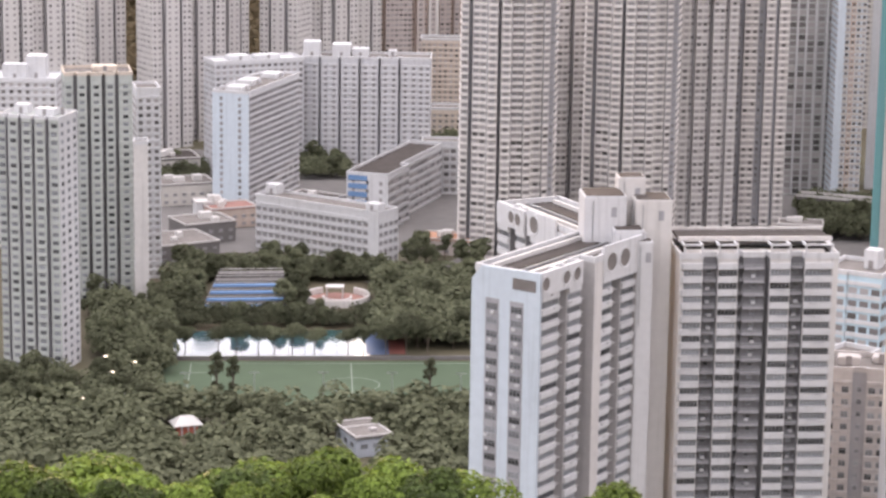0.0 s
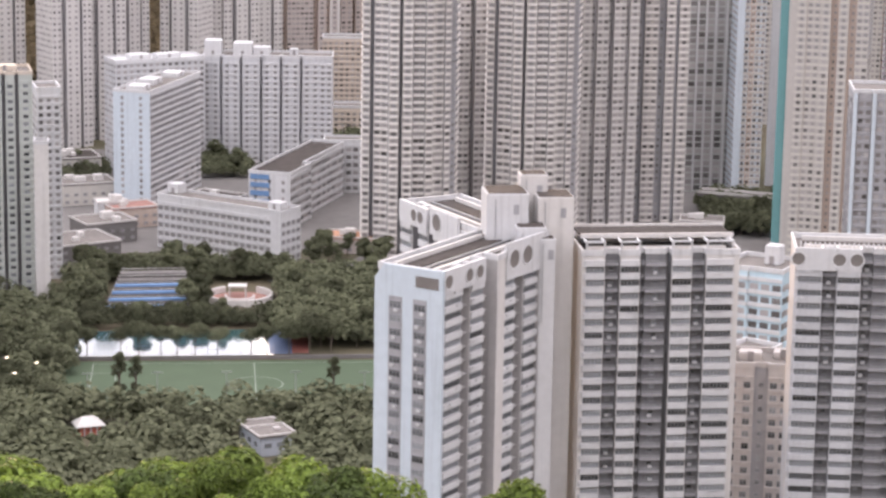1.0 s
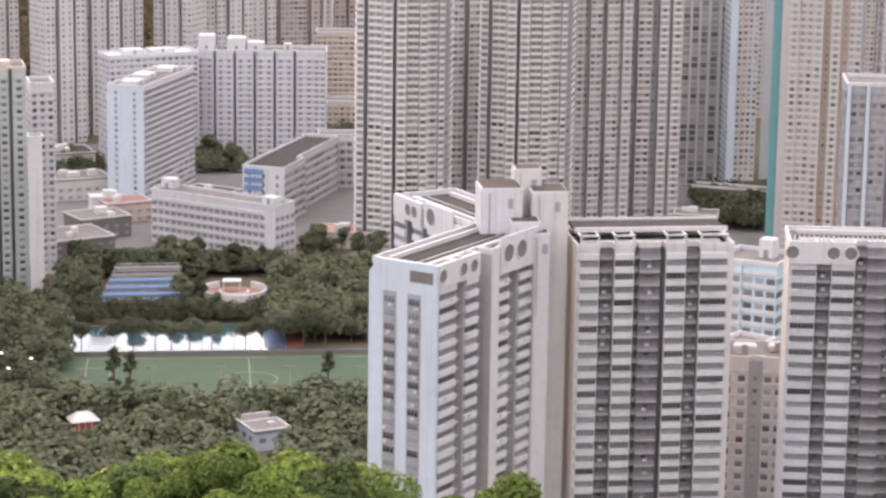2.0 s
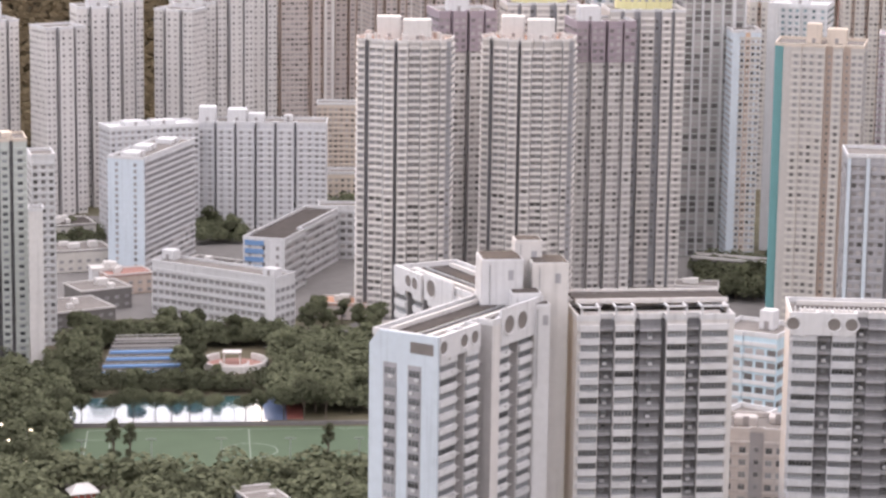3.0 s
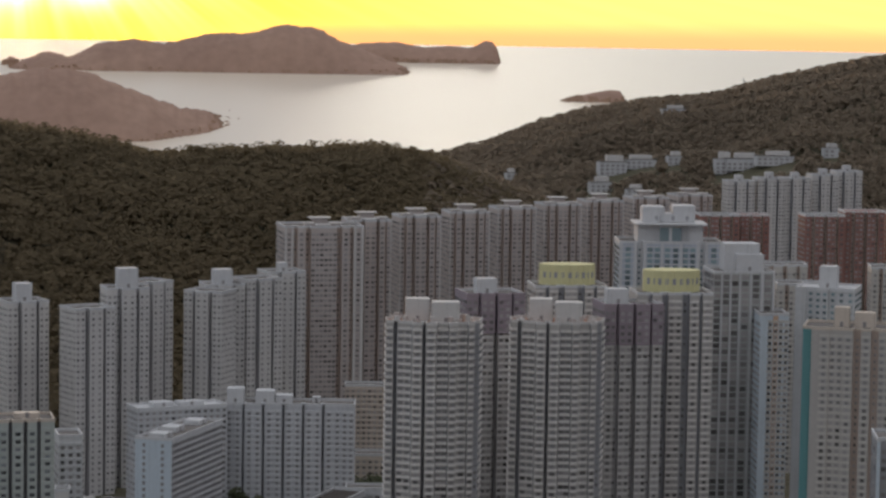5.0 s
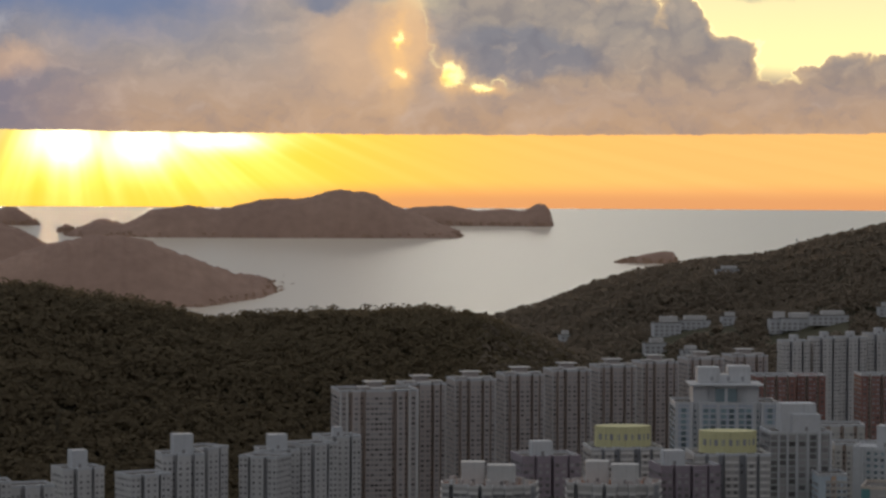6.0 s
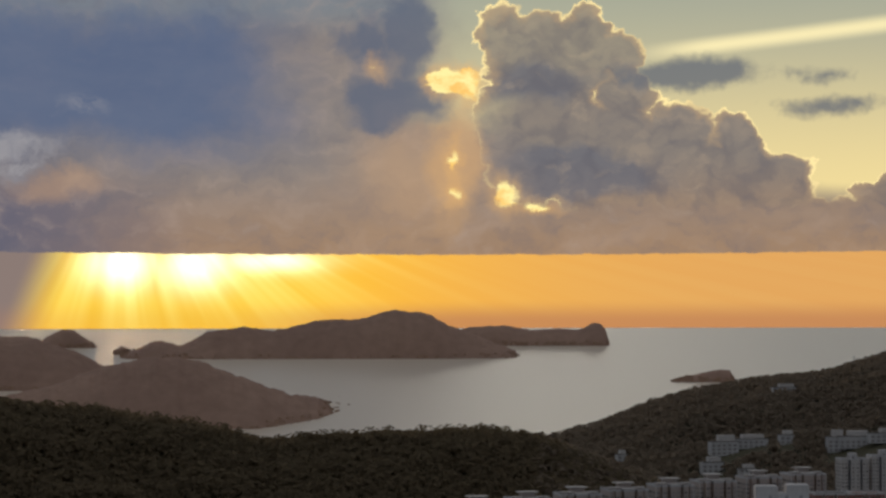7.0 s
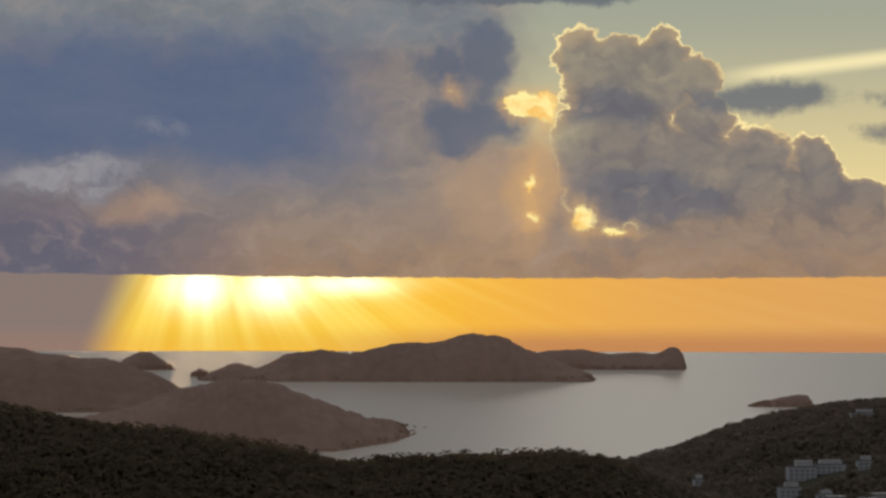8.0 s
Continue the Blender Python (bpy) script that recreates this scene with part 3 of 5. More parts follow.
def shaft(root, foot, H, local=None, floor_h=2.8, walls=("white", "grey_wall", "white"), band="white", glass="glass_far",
          win=(1.5, 1.35), bay=3.0, band_h=1.05, parts=0, crown_mat="white", plinth=0.0, lip="roof", bands=True, out=0.3, gable=(1.3, 6)):
    """The body of a block under its thing: painted walls, a band at each storey, windows and a parapet."""
    local = local or Matrix.Identity(4)
    pts, flags = foot
    n = len(pts)
    whole = root.matrix_basis @ local
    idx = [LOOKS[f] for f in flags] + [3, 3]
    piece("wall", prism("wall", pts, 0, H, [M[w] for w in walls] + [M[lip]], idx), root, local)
    edges = []
    for i in range(n):
        (x0, y0), (x1, y1) = pts[i], pts[(i + 1) % n]
        L = math.hypot(x1 - x0, y1 - y0)
        nx, ny = (y1 - y0) / L, -(x1 - x0) / L
        wn = whole.to_3x3() @ Vector((nx, ny, 0))
        wp = whole @ Vector(((x0 + x1) / 2, (y0 + y1) / 2, 0))
        facing = -(wn.x * wp.x + wn.y * wp.y) / math.hypot(wp.x, wp.y)
        edges.append((x0, y0, x1, y1, L, nx, ny, flags[i], facing))
    floors = int((H - 0.6 - plinth) / floor_h)
    if bands:
        me = prism("storey_band", push_out(pts, flags, out, -0.15), 0, band_h, M[band])
        for k in range(floors + 1):
            piece("storey_band", me, root, local @ pose(0, 0, plinth + k * floor_h + 0.003))
    panes = []
    for x0, y0, x1, y1, L, nx, ny, f, facing in edges:
        if facing < 0.04 or L < 1.6 or f in ("blank", "return", "dark", "pier"):
            continue
        w, h = win if f != "recess" else (1.0, 1.1)
        cnt = max(1, int(L / bay))
        if f == "gable":
            w, cnt = gable[0], max(1, int(L / gable[1]))
        for k in range(floors):
            for j in range(cnt):
                q = (j + 0.5) / cnt
                ww = min(w, L / cnt - 0.3)
                panes.append((x0 + (x1 - x0) * q + nx * 0.04, y0 + (y1 - y0) * q + ny * 0.04, plinth + k * floor_h + band_h + h / 2 + 0.12, ww, h, math.atan2(y1 - y0, x1 - x0)))
    panes.sort(key=lambda p: -p[2])
    shared = {}
    for px, py, pz, ww, h, a in panes[:parts]:
        key = (round(ww, 2), round(h, 2))
        if key not in shared:
            shared[key] = window_mesh(ww, h, glass)
        piece("window", shared[key], root, local @ Matrix.Translation((px, py, pz)) @ Matrix.Rotation(a, 4, "Z"))
    if panes[parts:]:
        vs, fs = boxes([(px, py, pz, ww, 0.14, h, a) for px, py, pz, ww, h, a in panes[parts:]])
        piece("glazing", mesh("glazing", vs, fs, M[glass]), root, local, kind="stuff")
    top = push_out(pts, ["bay"] * n, 0.12, 0)
    inner = push_out(pts, ["bay"] * n, -0.35, 0)
    vs = [(x, y, z) for z in (H - 0.1, H + 1.1) for x, y in top] + [(x, y, z) for z in (H + 1.1, H + 0.02) for x, y in inner]
    fs = [(k * n + i, k * n + (i + 1) % n, (k + 1) * n + (i + 1) % n, (k + 1) * n + i) for k in range(3) for i in range(n)]
    piece("parapet", mesh("parapet", vs, fs, M[crown_mat]), root, local)
    return panes


def tower(label, bearing, dist, foot, top, base=6.0, turn=0.0, group="", crown=(), crown_mat="white", name="apartment_tower", **how):
    """A tower block at a bearing and distance from the viewpoint, its front turned to it."""
    place = at(bearing, dist, base)
    root = empty(name, place, radians(-bearing + turn), label, "apartment tower" if name == "apartment_tower" else name.replace("_", " "), group)
    H = top - base
    shaft(root, foot, H, crown_mat=crown_mat, **how)
    for cx, cy, sx, sy, sz in crown:
        rb = piece("roof_block", bevel_box("roof_block", sx, sy, sz, M[crown_mat], 0.25), root, pose(cx, cy, H))
        piece("door", box_mesh("door", [(0, -sy / 2 - 0.03, 1.3, 1.3, 0.1, 2.1, 0)], M["glass_far"]), rb)
    return root


def window_mesh(w, h, glass):
    """A window in one piece: panes set back in a frame with mullions and a transom."""
    t, count = 0.07, max(2, round(w / 0.8))
    def cuts(lo, hi, stops):
        out = [lo, lo + t]
        for s in stops:
            out += [s - t / 2, s + t / 2]
        return out + [hi - t, hi]
    xs = cuts(-w / 2, w / 2, [-w / 2 + w * k / count for k in range(1, count)])
    zs = cuts(-h / 2, h / 2, [h * 0.2])
    vs, fs, ids = [], [], []
    nx, nz = len(xs), len(zs)
    for z in zs:
        vs += [(x, -0.10, z) for x in xs]
    for j in range(nz - 1):
        for i in range(nx - 1):
            q = (j * nx + i, j * nx + i + 1, (j + 1) * nx + i + 1, (j + 1) * nx + i)
            if i % 2 and j % 2:
                b = len(vs)
                vs += [(vs[k][0], -0.04, vs[k][2]) for k in q]
                fs += [(q[k], q[(k + 1) % 4], b + (k + 1) % 4, b + k) for k in range(4)] + [(b, b + 1, b + 2, b + 3)]
                ids += [1] * 4 + [0]
            else:
                fs.append(q)
                ids.append(1)
    rim = [j * nx + i for j, i in [(0, k) for k in range(nx)] + [(k, nx - 1) for k in range(1, nz)] + [(nz - 1, k) for k in range(nx - 2, -1, -1)] + [(k, 0) for k in range(nz - 2, 0, -1)]]
    b = len(vs)
    vs += [(vs[k][0], 0.1, vs[k][2]) for k in rim]
    m = len(rim)
    fs += [(rim[(k + 1) % m], rim[k], b + k, b + (k + 1) % m) for k in range(m)]
    ids += [1] * m
    return mesh("window", vs, fs, [M[glass], M["frame"]], ids)


def repeat(pattern, times):
    return [c for _ in range(times) for c in pattern]


# the pair of rounded towers and the slimmer ones behind them
def bay_front():
    """A bowed front of angled bays, piers and narrow slots."""
    run = [(-18.5, -4, "bay"), (-15.6, -5, "return"), (-15.6, -2, "recess"), (-14.0, -2, "return"), (-14.0, -6.2, "bay"), (-8.5, -8.6, "return"), (-8.2, -10.9, "bay"), (-4.3, -11.6, "return"),
           (-4.3, -7.4, "recess"), (-2.9, -7.4, "return"), (-2.9, -12.2, "bay"), (1.1, -12.8, "return"), (1.5, -10.4, "bay"), (6.0, -10.2, "return"), (6.2, -12.2, "bay"), (9.4, -11.4, "return"), (9.6, -9.2, "bay"),
           (13.6, -7.9, "return"), (13.9, -10.0, "bay"), (16.4, -8.6, "return"), (16.4, -3.5, "recess"), (18.6, -2.6, "bay"), (20.2, 7, "bay"), (12, 14, "blank"), (-11, 14, "blank"), (-18.5, 7, "bay")]
    return [(x, y) for x, y, f in run], [f for x, y, f in run]


for bb, dd, top, tw in ((1.36, 1040, 118.5, 2), (4.06, 1066, 116.5, 2)):
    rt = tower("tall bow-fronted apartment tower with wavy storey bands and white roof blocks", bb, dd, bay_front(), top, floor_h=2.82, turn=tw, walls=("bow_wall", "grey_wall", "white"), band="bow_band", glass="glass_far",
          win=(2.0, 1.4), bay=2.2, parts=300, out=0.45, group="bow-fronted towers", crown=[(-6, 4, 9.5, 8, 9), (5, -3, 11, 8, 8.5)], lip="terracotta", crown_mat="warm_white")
    gr = random.Random(int(dd))
    for k in range(16):
        a = radians(k * 22.5 + gr.uniform(-6, 6))
        piece("roof_turret", bevel_box("roof_turret", gr.uniform(1.2, 3.0), gr.uniform(1.2, 2.4), gr.uniform(1.4, 3.4), M["pink" if k % 3 else "warm_white"], 0.15), rt, pose(15 * math.cos(a), 8.8 * math.sin(a), top - 6, 0, 0, math.degrees(a)))
SLIM = comb([(4, 0, "bay"), (2, -2, "recess"), (5, 1.0, "bay"), (2.2, -3, "recess"), (5, 1.0, "bay"), (2, -2, "recess"), (4, 0, "bay")], 22)
for bb, dd, top, cx in ((2.6, 1120, 122, -2), (5.62, 1098, 121, -5)):
    rt = tower("slim pale tower with mauve upper storeys and a white roof block", bb, dd, SLIM, top, turn=14, walls=("bow_wall", "pale_recess", "white"), band="warm_white", group="mauve-topped towers", crown=[(cx, 0, 9, 7, 6.5)], bay=2.2)
    shaft(rt, (push_out(SLIM[0], ["bay"] * len(SLIM[0]), 0.45, 0), SLIM[1]), 16, pose(0, 0, top - 6 - 15.9), walls=("mauve", "mauve", "mauve"), band="mauve", crown_mat="mauve", bay=2.2)
YEL = comb([(4.5, 0, "bay"), (1.6, -1.6, "recess"), (4, 0.6, "bay"), (3, -3, "recess"), (6, -0.5, "bay"), (3, -3, "recess"), (4, 0.6, "bay"), (1.6, -1.6, "recess"), (4.5, 0, "bay")], 24)


def yellow_screen(root, H, w):
    """A ring-shaped screen wall on a roof."""
    pts, _ = lobes(w / 2, 12, 0.02, 0.62)
    ring = piece("roof_screen", prism("roof_screen", [(x, y) for x, y in pts], 0, 9.2, M["yellow"]), root, pose(0, 0, H + 0.6), "pale yellow roof screen with small openings")
    for k in range(9):
        a = radians(-150 + k * 15)
        piece("opening", box_mesh("opening", [(0, 0, 0, 1.4, 0.5, 2.6, 0)], M["grey_wall"]), ring, Matrix.Translation((w / 2 * 1.0 * math.cos(a), w / 2 * 0.62 * math.sin(a), 4.6)) @ Matrix.Rotation(a + math.pi / 2, 4, "Z"))


for bb, dd, top, w in ((4.28, 1180, 120, 25), (6.55, 1120, 124, 24)):
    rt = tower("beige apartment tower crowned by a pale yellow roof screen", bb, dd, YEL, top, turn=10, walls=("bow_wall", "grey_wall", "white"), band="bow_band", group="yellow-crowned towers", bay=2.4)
    yellow_screen(rt, top - 6, w)

# stepped white and green-glass tower
ZIG = comb([(1.5, 0.4, "pier"), (5.5, 0, "bay"), (1.5, 0.4, "pier"), (3, -2, "recess"), (1.5, 2.4, "pier"), (7, 2, "bay"), (1.2, 3.4, "pier"), (8, 3, "bay"), (1.2, 3.4, "pier"), (7, 2, "bay"), (1.5, 2.4, "pier"), (3, -2, "recess"), (1.5, 0.4, "pier"), (5.5, 0, "bay"), (1.5, 0.4, "pier")], 30)
rt = tower("stepped white tower with green glass bays and a tall cap", 6.46, 1300, ZIG, 131, turn=6, walls=("bluegrey", "white", "white"), band="white", glass="blue_glass", win=(2.4, 2.0), bay=2.8, band_h=0.55)
tier = piece("tier", prism("tier", comb([(7, 0, "bay"), (4, -1, "recess"), (10, 1, "bay"), (4, -1, "recess"), (7, 0, "bay")], 20)[0], 0, 9, M["white"]), rt, pose(0, 0, 125))
piece("tier_glass", box_mesh("tier_glass", [(x, -11.1, 4.2, 4.5, 0.2, 6.5, 0) for x in (-3, 3)], M["blue_glass"]), tier)
piece("cornice", box_mesh("cornice", [(0, -1, 9.2, 36, 25, 0.8, 0)], M["white"]), tier)
for x, h in ((-8, 8), (7, 8.6), (0, 4.5)):
    cap = piece("roof_cap", bevel_box("roof_cap", 11, 12, h, M["white"], 0.4), rt, pose(x, 0, 134.4))
    piece("door", box_mesh("door", [(1.5, -6.03, 2.4, 1.6, 0.1, 2.2, 0)], M["grey_wall"]), cap)

# glass-bay tower with white cap, orange wing and white fin
GB = comb([(3.2, 0, "bay"), (0.8, 0.7, "pier"), (3.2, 0, "bay"), (0.8, 0.7, "pier"), (3.4, 0, "bay"), (0.8, 0.7, "pier"), (4.2, 0, "bay"), (0.8, 0.7, "pier"), (4, 0, "bay"), (1.4, 0.8, "pier"), (4, -0.5, "bay"), (1.0, 0.4, "pier")], 26)
rt = tower("grey tower with tall glass bays and white pilasters", 8.0, 1195, GB, 127, turn=12, walls=("grey_glass_wall", "grey_wall", "white"), band="greenish", glass="glass_far", win=(2.8, 2.1), bay=3.1, band_h=0.45, out=0.2, crown=[(4, 0, 13, 11, 8), (1, 3, 16, 12, 12.5)])
tower("orange-striped wing with a white fin wall", 8.72, 1178, comb([(3.2, 1.2, "blank"), (2.6, 0, "bay"), (2.2, 0.5, "accent"), (2.6, 0, "bay"), (2.2, 0.3, "bay")], 20), 110, turn=10, walls=("cool_white", "grey_wall", "orange"), band="cream", win=(1.4, 1.3), bay=2.4)
# tower with the teal fin
tower("beige tower with a teal edge wall and bay windows", 10.42, 1062, comb([(3.6, -1, "pier"), (3, 0.6, "blank"), (4, 1, "bay"), (5.5, 0.2, "bay"), (4, 1, "bay"), (3, -1.5, "recess"), (4, 0.6, "bay"), (3, -1.5, "recess"), (5, 0, "bay")], 26), 118,
      turn=-4, walls=("bow_wall", "tan", "teal"), band="cream", bay=2.2, parts=200, crown=[(-3, 0, 6, 6, 8), (6, 2, 8, 7, 6)], crown_mat="beige", out=0.12)
tower("white-framed glass tower with a square roof block", 9.95, 1210, comb([(5, 0, "blank"), (4, -1, "bay"), (6, 0.6, "bay"), (4, -1, "bay"), (8, 0, "bay")], 24), 119, turn=-8, walls=("white", "greenish", "white"), band="white", glass="blue_glass", crown=[(0, 0, 8, 8, 10)])
tower("dark grey housing block with white corner piers", 11.85, 870, comb([(1.2, 0.6, "pier"), (5, -0.4, "bay"), (1.2, 0.6, "pier"), (6, -0.4, "bay"), (3, -1.5, "recess"), (9, 1.5, "pier")], 20), 104, walls=("grey_wall", "dark_wall", "cool_white"), band="grey_wall", bay=2.5, turn=6)
tower("mauve-grey tower with slim white pilasters", 12.2, 1250, comb(repeat([(3, 0, "bay"), (1, 0.6, "blank")], 6), 20), 102, walls=("white", "grey_wall", "white"), band="mauve", bay=2.6)

# slab towers in front of the wooded hill
FLAT = comb([(5, 0, "bay"), (2, -2.5, "recess"), (7, 1, "bay"), (2, -2.5, "recess"), (5, 0, "bay")], 18)
for bb, dd, top, w, tw, crown in ((-9.5, 1230, 99, FLAT, 8, [(0, 0, 7, 6, 7)]), (-8.62, 1240, 96, FLAT, 14, []), (-7.55, 1295, 98, FLAT, 20, [(0, 0, 8, 7, 9)]), (-6.15, 1278, 96.5, FLAT, 26, []), (-5.35, 1300, 104, FLAT, 12, [(1, 0, 10, 8, 10)]), (-4.9, 1330, 104, FLAT, 40, []),
                              (-3.5, 1335, 99, FLAT, -25, []), (-3.25, 1360, 100, FLAT, 10, [(0, 0, 10, 8, 8)]), (-2.5, 1370, 102, FLAT, 30, []), (-1.95, 1400, 103, FLAT, 20, [(0, 0, 5, 5, 5)])):
    tower("pale grey-white housing tower with small square windows", bb, dd, w, top, turn=tw, walls=("warm_white", "pale_recess", "white"), band="warm_white", win=(1.2, 1.2), bay=2.4, band_h=1.3, crown=crown, group="housing towers by the hill", bands=False)

# the long row of tall towers
ROW = comb([(0.8, 0.5, "pier"), (2.4, 0, "bay"), (1.5, -1.5, "recess"), (4, 0.8, "bay"), (2.5, -2.5, "recess"), (8, 1.2, "bay"), (2.5, -2.5, "recess"), (4, 0.8, "bay"), (1.5, -1.5, "recess"), (2.4, 0, "bay"), (0.8, 0.5, "pier")], 24)
ROW = ([(x * 0.8, y) for x, y in ROW[0]], ROW[1])
BIG = comb([(1.0, 0.5, "pier"), (2.2, 0, "bay"), (1.0, 0.5, "pier"), (2, -2, "recess"), (4, 0.8, "bay"), (2.5, -2.5, "recess"), (13, 1.6, "bay"), (2.5, -2.5, "recess"), (4, 0.8, "bay"), (2, -2, "recess"), (1.2, 0.5, "pier"), (2.4, 0, "bay"), (1.4, 0.5, "pier")], 30)
BIG = ([(x * 1.12, y) for x, y in BIG[0]], BIG[1])
for i, (bb, dd) in enumerate(((-1.13, 1455), (-0.12, 1500), (0.97, 1535), (2.04, 1575), (3.06, 1615), (4.05, 1655), (4.97, 1695), (5.95, 1735), (6.9, 1770))):
    rt = tower("tall pinkish apartment tower with flared roof canopies", bb, dd, BIG if i == 0 else ROW, 123.5, turn=10 + i, walls=("pink", "tan", "warm_white"), band="pink", win=(1.8, 1.3), bay=2.3, group="row of tall towers")
    H = 117.5
    for x, y, w, h in ((-7.5, -6, 7, 1.0), (0, 2, 12, 3.4), (7.5, -6, 7, 1.0), (0, -10, 8, 0.4)):
        c = piece("roof_canopy", bevel_box("roof_canopy", w, w * 0.7, 0.7, M["warm_white"], 0.2), rt, pose(x, y, H + h + 0.6))
        piece("canopy_core", box_mesh("canopy_core", [(0, 0, -h / 2 - 0.3, w * 0.7, w * 0.5, h + 0.9, 0)], M["pink"]), c)

# far towers at the foot of the shore hill
for bb, dd, top, wl in ((7.95, 2000, 120, "warm_white"), (8.6, 2010, 122, "warm_white"), (9.15, 2020, 122, "warm_white"), (9.75, 2040, 124, "warm_white"), (10.25, 2060, 126, "warm_white")):
    tower("pale far housing tower below the hill", bb, dd, FLAT, top, turn=15, walls=(wl, "grey_wall", "white"), band=wl, win=(1.2, 1.2), bay=2.4, crown=[(0, 0, 6, 6, 5)], group="far housing towers", bands=False)
for bb, dd, top in ((7.5, 1640, 120), (8.15, 1660, 119), (9.75, 1590, 125), (10.6, 1600, 127), (11.5, 1640, 124)):
    tower("red-brown tiled apartment tower", bb, dd, SLIM, top, turn=12, walls=("brick_red", "tan", "white"), band="brick_red", bay=2.2, group="red-brown towers")
for bb, dd, top in ((8.95, 1420, 110), (9.3, 1380, 104), (11.3, 1400, 112)):
    tower("cream tower half hidden among taller ones", bb, dd, SLIM, top, turn=6, walls=("cream", "tan", "white"), band="cream", bay=2.2, group="cream towers")

# two towers beside the park
tower("pale green housing tower with a window-dotted white end", -8.9, 868, comb([(2.5, 0, "bay"), (1.2, -1.2, "recess"), (3.4, 0.5, "bay"), (1.4, -1.6, "recess"), (3.4, 0.5, "bay"), (1.2, -1.2, "recess"), (3.6, 0.5, "bay"), (1.4, -1.6, "recess"), (3.4, 0.3, "bay")], 15, sides="gable"), 91,
      turn=-24, walls=("greenish", "grey_wall", "white"), band="greenish", glass="glass", bay=3.0, parts=300, win=(2.1, 1.4), gable=(1.9, 4.6), crown=[(-6, 2, 5, 4, 3.2), (3, 1, 7, 5, 2.4), (8, 3, 2, 2, 1.6)])
tower("cream-green housing tower with recessed window strips", -7.62, 965, comb([(3.2, 0, "bay"), (1.4, -1.6, "recess"), (3.4, 0.5, "bay"), (1.4, -1.6, "recess"), (4, 0.8, "bay"), (1.4, -1.6, "recess"), (3.4, 0.5, "bay"), (1.4, -1.6, "recess"), (5, 0, "bay")], 18), 90.5,
      turn=4, walls=("greenish", "dark_wall", "white"), band="greenish", glass="glass", bay=3.0, parts=300, win=(1.9, 1.3), crown=[(3, 2, 9, 6, 2)], crown_mat="beige")
tower("white housing wing with rows of small windows", -6.55, 1000, comb([(9, 0, "bay")], 16), 79, turn=6, walls=("white", "grey_wall", "white"), band="white", bay=3.0)
tower("blank white stair tower beside the cream block", -6.68, 948, comb([(5.2, 0, "blank")], 8), 67, walls=("warm_white", "grey_wall", "white"), name="stair_tower")
tower("white housing slab with rooftop plant rooms", -9.1, 1060, comb([(26, 0, "bay")], 20), 74, turn=-10, walls=("white", "grey_wall", "white"), band="white", crown=[(4, 0, 8, 8, 9), (-4, -4, 10, 6, 6)])

# white slab estate
front = tower("white slab block with a blank gable and long gallery rows", -4.14, 1150, comb([(60, 0, "bay")], 17, sides="gable"), 57, floor_h=2.75, turn=68, walls=("slab_white", "grey_wall", "cool_white"), band="white", bay=3.0, parts=300, win=(2.4, 1.5), band_h=0.9, crown=[(-22, 0, 9, 8, 2.2), (-4, 2, 10, 8, 2.4), (18, 0, 9, 8, 2.2)])
tower("white slab block with regular recessed bays and roof tanks", -1.72, 1240, comb([(8, 0, "bay"), (1.4, -1.8, "recess"), (8, 0.9, "bay"), (1.4, -1.8, "recess"), (8, 0.9, "bay"), (1.4, -1.8, "recess"), (8, 0.9, "bay"), (1.4, -1.8, "recess"), (8, 0.9, "bay"), (1.4, -1.8, "recess"), (8, 0.9, "bay"), (6, 1.5, "bay")], 17), 56,
      floor_h=2.75, turn=-3, walls=("slab_white", "grey_wall", "white"), band="white", bay=2.7, parts=300, crown=[(-26, 0, 8, 8, 7), (-12, 0, 9, 9, 6), (-3, 0, 8, 7, 4), (12, 2, 4, 4, 3)])
tower("white slab wing closing the courtyard", -4.2, 1225, comb([(44, 0, "bay")], 16), 56.5, floor_h=2.75, turn=20, walls=("slab_white", "grey_wall", "white"), band="white", bay=3.0, crown=[(-8, 0, 10, 8, 2.5), (6, 0, 12, 7, 2.2)])

# school blocks
tower("white school block with open corridors under a flat roof", -2.6, 1034, comb([(56, 0, "bay"), (5, 0.8, "blank")], 13), 27, floor_h=3.5, turn=-36, walls=("white", "grey_wall", "white"), band="white", bay=3.0, win=(2.2, 1.7), band_h=1.3, parts=200, name="school_block", crown=[(-28, 3, 6, 5, 4), (24, 0, 6, 5, 3)])
rt = tower("white school block with a blue panelled end wall", -1.08, 1120, comb([(26, 3.5, "bay"), (52, 0, "bay")], 15, sides="gable"), 29, floor_h=3.5, turn=70, walls=("white", "grey_wall", "white"), band="white", bay=3.0, win=(2.2, 1.7), band_h=1.2, name="school_block", lip="roof_dark")
for k in range(4):
    piece("blue_panel", bevel_box("blue_panel", 0.25, 8.5, 2.1, M["blue"], 0.05), rt, pose(-39.4, 2.4, 10.0 + 3.5 * k), "glossy blue wall panel")
tower("white school wing at the end of the yard", 0.05, 1165, comb([(22, 0, "bay")], 12), 29, floor_h=3.5, walls=("white", "grey_wall", "white"), band="white", bay=3.0, win=(2.2, 1.7), name="school_block")
